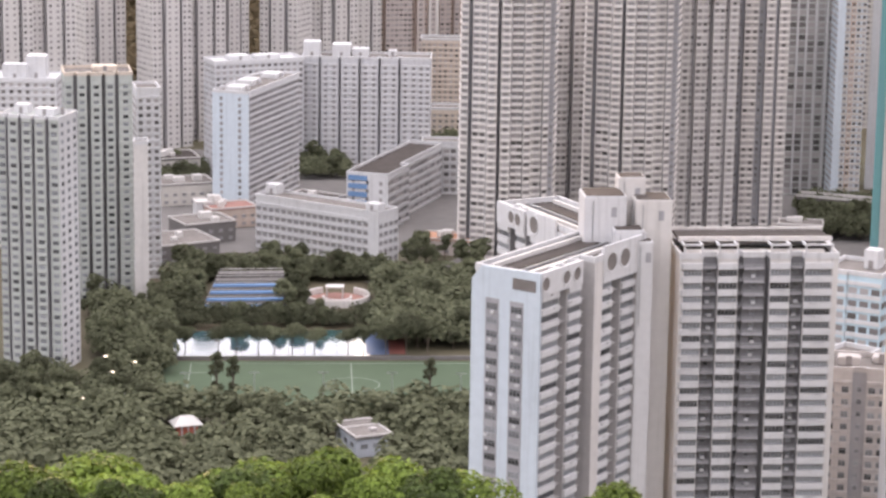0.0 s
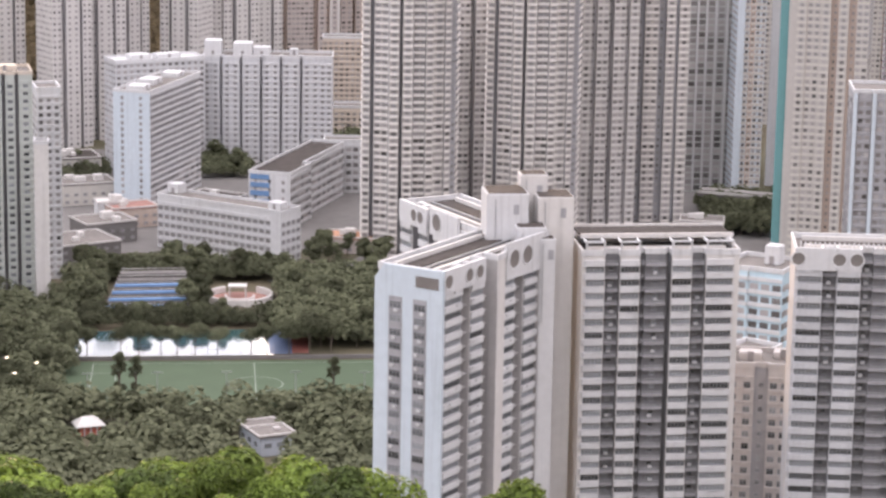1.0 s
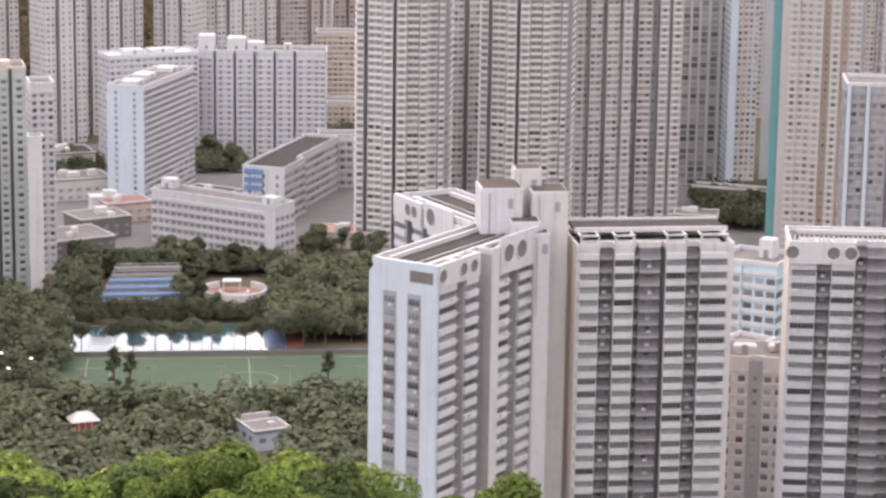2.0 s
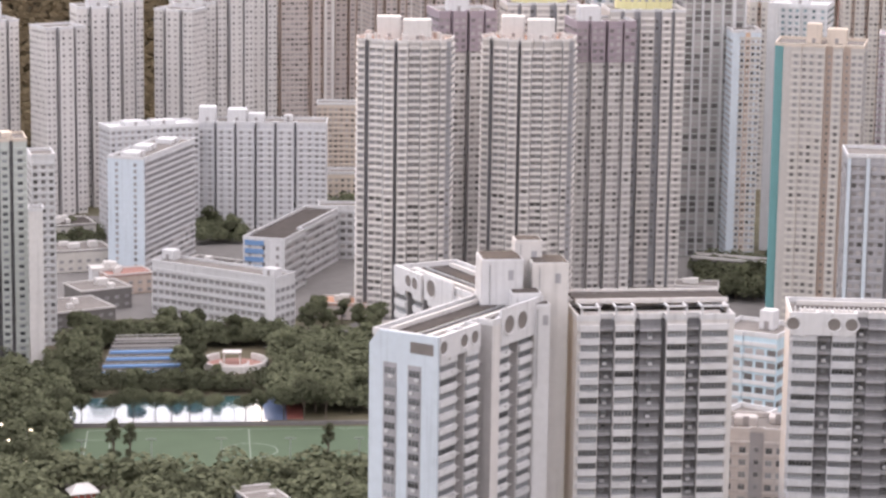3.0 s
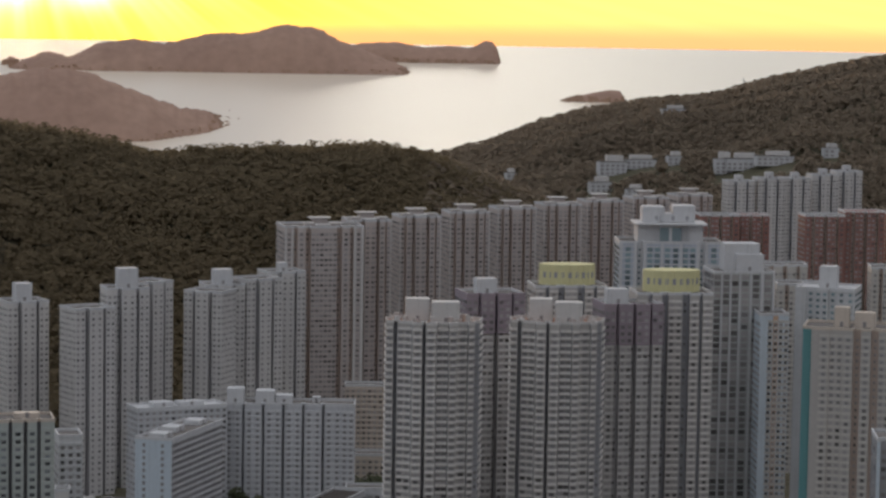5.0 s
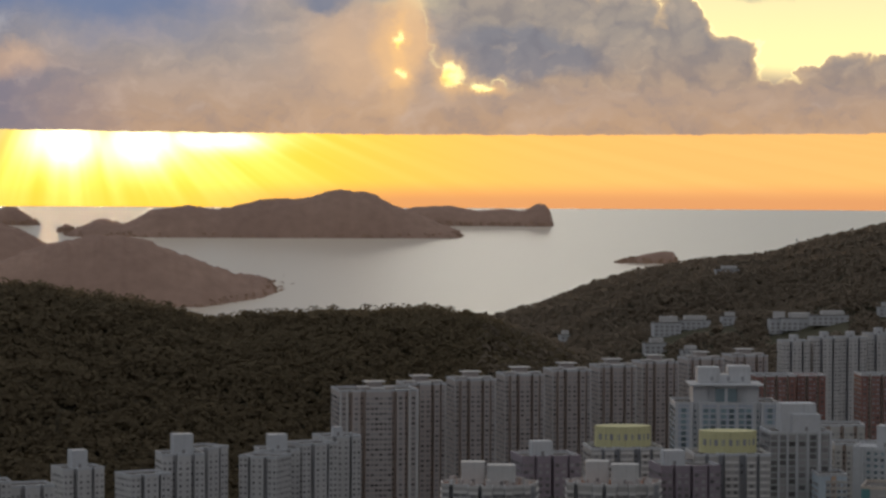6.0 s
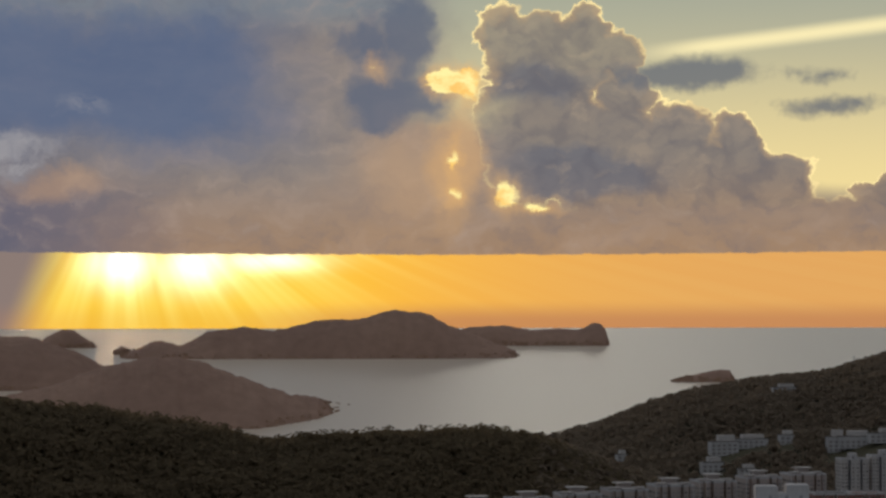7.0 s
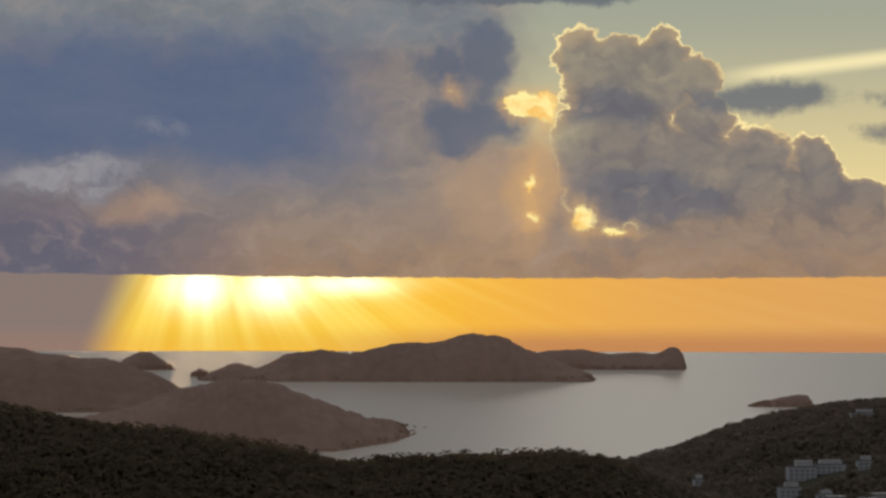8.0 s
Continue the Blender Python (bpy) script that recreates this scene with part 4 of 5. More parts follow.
# blue hospital-like block and a beige one behind the near estate
tower("sky-blue block with white bands and a roof tower", 9.3, 655, comb([(7, 0.5, "accent"), (9, 0, "accent")], 16), 91, floor_h=3.3, turn=-20, walls=("sky_blue", "grey_wall", "sky_blue"), band="white", bay=2.6, crown=[(2, 2, 4, 4, 5)], win=(2.2, 1.5))
tower("sky-blue lower wing with white windows", 9.1, 615, comb([(10, 0, "accent")], 12), 79, floor_h=3.3, turn=-30, walls=("sky_blue", "grey_wall", "sky_blue"), band="white", bay=2.6, band_h=0.5, parts=60)
tower("beige concrete block with window grilles and balconies", 9.4, 560, comb([(6, 0, "bay"), (3, -1, "recess"), (7, 0, "bay")], 14), 91, floor_h=2.75, walls=("stone_grey", "grey_wall", "white"), band="stone_grey", bay=2.2, parts=200, glass="glass", band_h=0.6, crown=[(-3, 0, 5, 4, 2), (4, 3, 4, 4, 1.5)], crown_mat="stone_grey")

# older blocks glimpsed between the slab and the tall towers
tower("brown older housing block glimpsed between towers", 0.0, 1390, comb([(26, 0, "bay")], 14), 44, walls=("tan", "grey_wall", "white"), band="beige", bay=2.8)
tower("beige podium block glimpsed between towers", 0.1, 1300, comb([(30, 0, "bay")], 16), 22, walls=("beige", "grey_wall", "white"), band="beige", bay=3.0)


# ---- the near estate: blocks of three wings round a lift core ----
def disc(name, r, mat, flat=1.0, n=24, depth=0.12):
    """An upright round panel facing the front, with a raised rim."""
    ring = [(math.cos(2 * math.pi * k / n), math.sin(2 * math.pi * k / n)) for k in range(n)]
    vs = [(x * r * q * flat, -d, z * r * q) for q, d in ((1, 0), (1, depth), (0.86, depth), (0.8, 0.02)) for x, z in ring]
    fs = [(k * n + i, k * n + (i + 1) % n, (k + 1) * n + (i + 1) % n, (k + 1) * n + i) for k in range(3) for i in range(n)]
    fs.append(tuple(range(3 * n, 4 * n)))
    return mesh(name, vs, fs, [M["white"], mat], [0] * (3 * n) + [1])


# No hole is cut: the dark inside is put into the disc's colour
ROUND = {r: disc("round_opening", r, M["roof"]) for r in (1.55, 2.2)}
AIRCON = bevel_box("air_conditioner", 0.8, 0.5, 0.55, M["white"], 0.06)
RACK = box_mesh("drying_rack", [(0, -0.5, 0, 1.6, 0.05, 0.05, 0), (0, -0.9, 0, 1.6, 0.05, 0.05, 0), (-0.8, -0.45, 0, 0.05, 0.95, 0.05, 0), (0.8, -0.45, 0, 0.05, 0.95, 0.05, 0)], M["frame"])


def parapet_panel(root, local, x0, x1, front, H, height, holes, mat="white", rise=0.0):
    """A solid white crown panel with dark round discs for openings on the upper storeys of a facade."""
    p = piece("crown_panel", bevel_box("crown_panel", x1 - x0, 0.5, height, M[mat], 0.08), root, local @ pose((x0 + x1) / 2, front - 0.35, H - height + 1.2 + rise))
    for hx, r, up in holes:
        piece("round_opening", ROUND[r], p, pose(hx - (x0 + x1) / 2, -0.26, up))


def dress(root, local, panes, seed, share=0.5):
    """Air conditioners and drying racks at some windows."""
    g = random.Random(seed)
    for px, py, pz, ww, h, a in panes:
        turn = local @ Matrix.Translation((px, py, pz)) @ Matrix.Rotation(a, 4, "Z")
        if g.random() < share:
            piece("air_conditioner", AIRCON, root, turn @ pose(g.uniform(-0.35, 0.35) * ww, -0.45, -h / 2 - 0.6))
        if g.random() < share * 0.4:
            piece("drying_rack", RACK, root, turn @ pose(g.uniform(-0.25, 0.25) * ww, -0.1, -h / 2 - 0.1))


def roof_frames(root, local, spans, front, H, reach=4.0):
    """Open concrete frames over the bays, with a beam along the front."""
    for x0, x1, o in spans:
        y = front - o
        piece("roof_frame", box_mesh("roof_frame", [(x0 + 0.2, y + 0.2, H + 1.3, 0.35, 0.35, 2.8, 0), (x1 - 0.2, y + 0.2, H + 1.3, 0.35, 0.35, 2.8, 0), ((x0 + x1) / 2, y + 0.2, H + 2.75, x1 - x0, 0.4, 0.35, 0),
                                                   (x0 + 0.2, y + reach / 2, H + 2.6, 0.35, reach, 0.35, 0), (x1 - 0.2, y + reach / 2, H + 2.6, 0.35, reach, 0.35, 0)], M["white"]), root, local)


def roof_walk(root, local, x0, x1, y0, y1, H):
    """Raised strips, pipes and kerbs on a flat roof."""
    for y, w, h, mat in ((y0 * 0.55, 0.9, 0.7, "warm_white"), (y1 * 0.2, 2.6, 0.35, "roof_dark"), (y1 * 0.7, 0.6, 0.9, "warm_white"), (y0 * 0.15, 0.4, 0.5, "metal")):
        piece("roof_strip", bevel_box("roof_strip", (x1 - x0) * 0.94, w, h, M[mat], 0.05), root, local @ pose((x0 + x1) / 2, y, H))


FRONT = -7.2
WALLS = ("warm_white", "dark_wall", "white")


def balcony_mesh(w, rail):
    """A recessed balcony: slab, and a barred rail or a plain ledge."""
    items = [(0, 0, 0.1, w - 0.06, 1.2, 0.2, 0)]
    if rail:
        items += [(0, -0.5, 1.1, w - 0.1, 0.08, 0.1, 0), (0, -0.5, 0.55, w - 0.1, 0.08, 0.45, 0)]
        items += [(-w / 2 + 0.15 + k * (w - 0.3) / 3, -0.5, 0.65, 0.06, 0.06, 0.9, 0) for k in range(4)]
    return box_mesh("balcony", items, M["grey_wall" if rail else "pale_recess"])


def balconies(root, local, cols, H, floor_h, count, ledge_only=False):
    """A balcony at each of the upper storeys in the recesses of a facade."""
    x = -sum(c[0] for c in cols) / 2
    floors = int((H - 0.6) / floor_h)
    for w, o, f in cols:
        if f in ("recess", "dark") and w > 1.1:
            me = balcony_mesh(w, not ledge_only)
            for k in range(count):
                piece("balcony", me, root, local @ pose(x + w / 2, FRONT - o - 0.62, (floors - k) * floor_h - 0.2))
        x += w


def wing_a(root, H, local):
    cols = [(w * 1.2, o, f) for w, o, f in [(0.5, 0, "blank"), (5.0, 0, "bay"), (2.6, -1.8, "recess"), (4.0, 0, "bay"), (3.2, -2.6, "recess"), (2.5, 0.9, "blank"), (3.6, 0.3, "bay"), (2.8, -1.6, "recess"), (4.2, 0.3, "bay"), (4.4, 0.9, "blank"), (3.2, -3, "recess")]]
    total = sum(c[0] for c in cols)
    pn = shaft(root, comb(cols, 14.4, sides="blank"), H, local, floor_h=2.7, walls=("warm_white", "pale_recess", "white"), band="white", glass="glass", win=(9, 1.4), bay=99, band_h=1.2, parts=150, out=0.5, lip="roof_dark")
    dress(root, local, pn[:110], 3)
    balconies(root, local, cols, H - 4.6, 2.7, 24, ledge_only=True)
    x = -total / 2
    parapet_panel(root, local, x, x + 14.5, FRONT - 0.1, H, 4.6, [(1.1 + x, 1.55, 2.3), (8.4 + x, 1.55, 2.3), (12.2 + x, 1.55, 2.3)])
    parapet_panel(root, local, x + 21.4, x + 37.4, FRONT - 0.6, H, 7.4, [(24.2 + x, 2.2, 3.9), (29.2 + x, 2.2, 3.9)], rise=1.5)
    roof_walk(root, local, x + 1, -x - 6, -7, 7, H)
    # the gable: a blank wall with a cut corner, two window strips and a long slot
    gx, d = x - 0.35, 7.7
    prof = [(-d, 0), (d, 0), (d, H - 1.8), (d - 2.2, H + 1.0), (-d, H + 1.2)]
    vs = [(gx - 0.3, y, z) for y, z in prof] + [(gx + 0.3, y, z) for y, z in prof]
    n = len(prof)
    fs = [tuple(range(n))[::-1], tuple(range(n, 2 * n))] + [(i, (i + 1) % n, n + (i + 1) % n, n + i) for i in range(n)]
    gab = piece("gable_wall", mesh("gable_wall", vs, fs, M["cool_white"]), root, local, "pale blue-white end wall with two window strips")
    for yc in (-2.6, 2.9):
        piece("window_strip", box_mesh("window_strip", [(gx - 0.32, yc, (H - 5) / 2, 0.08, 3.0, H - 5.0, 0)], M["grey_wall"]), gab)
    wm = window_mesh(2.5, 1.35, "glass")
    g = random.Random(8)
    for k in range(int((H - 6) / 2.7)):
        z = H - 6.6 - k * 2.7
        for yc in (-2.6, 2.9):
            if k < 24:
                mm = local @ Matrix.Translation((gx - 0.38, yc, z)) @ Matrix.Rotation(radians(-90), 4, "Z")
                piece("window", wm, root, mm)
                if g.random() < 0.55:
                    piece("air_conditioner", AIRCON, root, mm @ pose(g.uniform(-0.8, 0.8), -0.4, -1.25))
    # The slot is not cut either; a dark panel on the wall gives it
    piece("slot_opening", bevel_box("slot_opening", 0.12, 5.2, 2.2, M["roof"], 0.05), gab, pose(gx - 0.36, -4.2, H - 2.6))


def wing_b(root, H, local):
    cols = [(0.6, 0, "blank"), (4.0, 0, "bay"), (3.0, -2.0, "recess"), (4.1, 0, "bay"), (1.2, -2.4, "recess"), (4.2, -1.2, "recess"), (1.0, -2.4, "recess"), (4.2, 0, "bay"), (2.8, -2.0, "recess"), (5.6, 0, "bay"), (1.2, 0.3, "blank")]
    total = sum(c[0] for c in cols)
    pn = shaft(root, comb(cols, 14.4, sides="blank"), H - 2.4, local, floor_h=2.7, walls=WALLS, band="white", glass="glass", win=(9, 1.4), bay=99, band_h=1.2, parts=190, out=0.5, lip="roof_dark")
    dress(root, local, pn[:150], 5)
    balconies(root, local, cols, H - 2.4, 2.7, 26)
    x = -total / 2
    spans, at_x = [], x
    for w, o, f in cols:
        if f == "bay":
            spans.append((at_x, at_x + w, o + 0.4))
        at_x += w
    roof_frames(root, local, spans, FRONT, H - 2.4)
    roof_walk(root, local, x + 1, -x - 1, -5, 7, H - 2.4)
    piece("roof_slab", bevel_box("roof_slab", total - 1, 9, 0.5, M["roof_dark"], 0.1), root, local @ pose(0, 2.2, H))
    for y in (-2.4, 6.8):
        piece("roof_edge", bevel_box("roof_edge", total - 0.6, 0.5, 1.0, M["warm_white"], 0.08), root, local @ pose(0, y, H))


def wing_c(root, H, local):
    cols = [(5, 0, "bay"), (3, -2, "recess"), (4, 0, "bay"), (3, -2, "recess"), (5, 0.3, "bay"), (12, 0, "bay")]
    total = sum(c[0] for c in cols)
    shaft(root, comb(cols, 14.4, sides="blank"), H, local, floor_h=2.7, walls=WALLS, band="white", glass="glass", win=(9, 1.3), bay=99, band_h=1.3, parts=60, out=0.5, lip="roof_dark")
    x = -total / 2
    parapet_panel(root, local, x, x + 12, FRONT - 0.1, H, 4.6, [(6.6 + x, 1.55, 2.3), (9.4 + x, 1.55, 2.3)])
    parapet_panel(root, local, x + 14, x + 26, FRONT - 0.4, H, 5.5, [(17 + x, 2.2, 2.8)], rise=0.8)
    roof_walk(root, local, x + 1, -x - 1, -7, 7, H)


def wing_pose(angle, reach, flip):
    """A wing whose outer direction is angle; flip: the shown facade runs from the tip to the core."""
    a = radians(angle)
    c = Matrix.Translation((math.cos(a) * reach, math.sin(a) * reach, 0))
    return c @ Matrix.Rotation(a + (math.pi if flip else 0), 4, "Z")


BASE = 8.0
near = empty("apartment_block", (36.0, 516.0, BASE), 0, "white three-winged housing block with round crown openings, stained walls", "apartment block", "near estate")
TOP = 126.0 - BASE
wing_a(near, TOP, pose(-11.5, -14.4, 0, 0, 0, 55.6))
wing_b(near, TOP, wing_pose(5, 26.5, False))
wing_c(near, TOP, wing_pose(117, 23.0, True))
for cx, cy, sx, sy, top, mat in ((-4.2, 0, 8.4, 9, 127.6, "white"), (5.6, 1.5, 7.4, 8, 126.6, "warm_white"), (1.6, 5, 5.5, 5, 130.2, "warm_white"), (0.6, -5.2, 6.0, 5, 121.5, "white"), (3.8, -7.2, 3.2, 3.5, 119.5, "white")):
    core = piece("lift_core", bevel_box("lift_core", sx, sy, top, M[mat], 0.2), near, pose(cx, cy, 0, 0, 0, 5))
    piece("core_roof", box_mesh("core_roof", [(0, 0, top + 0.03, sx - 0.7, sy - 0.7, 0.12, 0)], M["roof_dark"]), core)
    piece("door", box_mesh("door", [(sx * 0.2, -sy / 2 - 0.03, top - 3.2, 1.1, 0.1, 2.0, 0)], M["grey_wall"]), core)
    piece("pipe", box_mesh("pipe", [(-sx * 0.3, -sy / 2 - 0.1, top - 9, 0.16, 0.16, 16, 0)], M["metal"]), core)

mid = at(9.98, 511, BASE)
next_block = empty("apartment_block", mid, radians(-6), "grey and white housing block with round crown openings", "apartment block", "near estate")
cols = [(0.5, 0, "blank"), (5.0, 0, "bay"), (2.8, -1.8, "recess"), (4.7, 0, "bay"), (2.4, -2.4, "recess"), (3.6, -1.2, "dark"), (2.6, -2.4, "recess"), (5, 0, "bay"), (3, -2, "recess"), (5, 0, "bay")]
shift = sum(c[0] for c in cols) / 2
loc = pose(shift, 7.2, 0)
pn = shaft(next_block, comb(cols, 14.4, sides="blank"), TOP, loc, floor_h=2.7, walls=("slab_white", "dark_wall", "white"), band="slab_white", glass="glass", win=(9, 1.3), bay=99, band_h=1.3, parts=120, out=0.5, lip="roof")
dress(next_block, loc, pn[:90], 9)
balconies(next_block, loc, cols, TOP, 2.7, 26)
parapet_panel(next_block, loc, -shift, -shift + 13, FRONT - 0.1, TOP, 4.6, [(0.6 - shift, 1.55, 2.3), (8.6 - shift, 1.55, 2.3), (12.0 - shift, 1.55, 2.3)], "white")
roof_walk(next_block, loc, -shift + 1, shift - 1, -5, 7, TOP)
RAIL = box_mesh("roof_rail", [(0, 0, 0.5, 0.25, 0.3, 1.0, 0)], M["white"])
for k in range(34):
    piece("roof_rail", RAIL, next_block, loc @ pose(-shift + 1 + k * 0.95, -6.3, TOP + 1.1))


# ---- trees ----
def crown_mesh(name, seed, count, wide, high, leaf, mat, lift=0.35, puffs=11):
    """A crown of many small leaves on uneven puffs, with gaps."""
    g = np.random.default_rng(seed)
    a, q = g.uniform(0, 6.283, puffs), np.sqrt(g.uniform(0, 1, puffs))
    hz = g.uniform(0.0, 1.0, puffs)
    k = np.sqrt(np.clip(1 - (hz * 1.6 - 0.75) ** 2, 0.1, 1))
    cen = np.stack([np.cos(a) * q * wide * 0.62 * k, np.sin(a) * q * wide * 0.62 * k, high * (lift + (0.85 - lift) * hz)], -1)
    rad = g.uniform(0.26, 0.46, puffs) * wide
    own = g.integers(0, puffs, count)
    d = g.normal(size=(count, 3))
    d /= np.linalg.norm(d, axis=1)[:, None]
    d[:, 2] = np.abs(d[:, 2]) * np.where(g.random(count) < 0.8, 1, -1)
    c = cen[own] + d * (rad[own] * g.uniform(0.7, 1.08, count))[:, None] * np.array([1, 1, 0.8])
    n = d * 0.8 + np.array([0, 0, 0.35]) + g.normal(size=(count, 3)) * 0.35
    n /= np.linalg.norm(n, axis=1)[:, None]
    s = np.cross(n, g.normal(size=(count, 3)))
    s /= np.linalg.norm(s, axis=1)[:, None]
    t = np.cross(n, s)
    w = (leaf * g.uniform(0.6, 1.3, count))[:, None]
    v = np.stack([c - s * w, c - t * w * 0.55 + n * w * 0.15, c + s * w, c + t * w * 0.55 + n * w * 0.15], 1).reshape(-1, 3)
    f = np.arange(count * 4).reshape(-1, 4)
    return mesh(name, v.tolist(), f.tolist(), mat)


def trunk_mesh(name, high, r, seed, wide):
    """A tapered trunk with limbs reaching into the crown."""
    g = random.Random(seed)
    vs, fs = [], []

    def limb(p0, p1, r0, r1, sides=7):
        a, b = Vector(p0), Vector(p1)
        axis = (b - a).normalized()
        s = axis.orthogonal().normalized()
        t = axis.cross(s)
        n = len(vs)
        for p, rr in ((a, r0), (a.lerp(b, 0.5) + s * rr_bend * r0, (r0 + r1) / 2), (b, r1)):
            for k in range(sides):
                w = 2 * math.pi * k / sides
                vs.append(tuple(p + s * math.cos(w) * rr + t * math.sin(w) * rr))
        for j in range(2):
            for k in range(sides):
                fs.append((n + j * sides + k, n + j * sides + (k + 1) % sides, n + (j + 1) * sides + (k + 1) % sides, n + (j + 1) * sides + k))

    rr_bend = 0.4
    limb((0, 0, -0.6), (0.1, 0.05, high * 0.5), r, r * 0.65)
    for k in range(5):
        a = k * 1.26 + g.uniform(-0.3, 0.3)
        limb((0.05, 0.02, high * g.uniform(0.3, 0.48)), (math.cos(a) * wide * 0.55, math.sin(a) * wide * 0.55, high * g.uniform(0.6, 0.8)), r * 0.5, r * 0.15, 5)
    limb((0.1, 0.05, high * 0.48), (0, 0.1, high * 0.85), r * 0.6, r * 0.15, 5)
    return mesh(name, vs, fs, M["bark"])


def tree(label, x, y, z, high, kind_meshes, group="", scale=1.0, turn=0.0):
    cm, tm = kind_meshes
    root = empty("tree", (x, y, z), turn, label, "tree", group)
    root.scale = (scale, scale, scale)
    piece("trunk", tm, root)
    piece("crown", cm, root)
    return root


PARK = [(crown_mesh("crown", 100 + k, 2600, 4.4 + 0.4 * (k % 3), 9.5 + (k % 4), 0.40, M["leaf"], puffs=9 + k % 5), trunk_mesh("trunk", 9.5 + (k % 4), 0.28, 200 + k, 4.4)) for k in range(8)]
FRESH = [(crown_mesh("crown", 300 + k, 8000, 4.3 + 0.5 * (k % 3), 10.5, 0.25, M["leaf_olive" if k % 3 == 1 else "leaf_bright"], puffs=9 + 2 * (k % 4), lift=0.3), trunk_mesh("trunk", 10.5, 0.3, 400 + k, 4.4)) for k in range(7)]
TALL = (crown_mesh("crown", 501, 1300, 2.3, 14, 0.4, M["leaf"], lift=0.08, puffs=16), trunk_mesh("trunk", 14, 0.22, 502, 1.0))

# woods and avenues: bearings, distances, count
ZONES = [(-10, 1.2, 690, 800, 82), (-9.8, -6.35, 806, 850, 16), (-7.9, -6.1, 852, 950, 24), (-6.1, -5.5, 940, 985, 12), (-5.0, -0.6, 911, 918, 7), (-1.5, 0.75, 884, 985, 30), (-3.55, -2.9, 925, 990, 12),
         (-5.9, -1.3, 984, 1004, 24), (-6.3, -5.3, 1165, 1215, 8), (8.0, 9.6, 1085, 1150, 14), (-0.9, 0.2, 985, 1060, 10), (-3.1, -2.2, 1195, 1222, 8), (-9.9, -8.2, 795, 835, 14), (0.2, 0.9, 1000, 1020, 5)]
KEEP = [(-5.74, 776, 15), (-1.75, 757, 18), (-4.9, 812, 7), (-2.35, 955, 14), (-6.75, 955, 14), (-8.0, 860, 14)]
g = random.Random(21)
for b0, b1, d0, d1, count in ZONES:
    for _ in range(count):
        bb, dd = g.uniform(b0, b1), g.uniform(d0, d1)
        p = at(bb, dd, 6.0)
        if any((p - at(kb, kd, 6.0)).length < kr for kb, kd, kr in KEEP):
            continue
        tree("dark green broad-leaved park tree", p.x, p.y, 6.0, 10, g.choice(PARK), "park trees", g.uniform(0.7, 1.2), g.uniform(0, 6.28))
gc = random.Random(77)
HIGH = [(crown_mesh("crown", 601 + k, 3400, 6.0 + 0.6 * k, 13, 0.38, M["leaf"], lift=0.62, puffs=13 + 3 * k), trunk_mesh("trunk", 13, 0.24, 611 + k, 4.6)) for k in range(3)]
for bb, sc in ((-6.2, 1.05), (-5.75, 0.95), (-5.0, 0.85), (-4.6, 0.95), (-4.1, 0.85), (-3.75, 0.9), (-3.35, 1.0), (-2.85, 0.75), (-2.1, 0.85), (-1.75, 0.95), (-1.25, 1.0), (-0.8, 1.1), (-0.3, 1.1)):
    p = at(bb, 875.5, 6.0)
    tree("dark green tree with a bare trunk beside the wet court", p.x, p.y, 6.0, 12.5, gc.choice(HIGH), "court trees", sc * gc.uniform(0.9, 1.0), gc.uniform(0, 6.28))
for bb, dd, sc in ((-5.05, 812, 1.45), (-4.68, 814, 1.3), (-0.25, 812, 1.3)):
    p = at(bb, dd, 6.0)
    tree("slender dark conifer beside the football pitch", p.x, p.y, 6.0, 14, TALL, "conifers", sc)
for bb, dd, top in ((-9.6, 262, -17.2), (-8.7, 258, -17.25), (-7.9, 266, -17.3), (-7.2, 256, -17.4), (-6.5, 264, -17.15), (-5.8, 257, -17.35), (-5.0, 268, -17.3), (-4.3, 260, -16.9), (-3.7, 266, -16.85), (-3.0, 256, -17.25), (-2.4, 263, -17.2), (-1.6, 258, -17.45),
                    (-0.9, 266, -17.3), (-0.2, 258, -17.35), (0.6, 263, -17.6), (1.4, 258, -17.85), (4.0, 262, -17.75), (-9.1, 248, -17.8), (-6.9, 246, -17.8), (-4.6, 247, -17.75), (-2.7, 246, -17.75), (-0.5, 247, -17.8), (2.6, 255, -18.1), (5.5, 255, -18.2), (-8.3, 275, -17.3), (-5.4, 276, -17.35)):
    p = at(bb, dd)
    zg = float(land(np.array([p.x]), np.array([p.y]))[0])
    zt = EYE - dd * math.tan(radians(-top))
    tree("bright green hillside tree with fresh leaves", p.x, p.y, zg - 0.3, 10.5, g.choice(FRESH), "hillside trees", (zt - zg) / 9.8 * g.uniform(0.9, 1.07), g.uniform(0, 6.28))


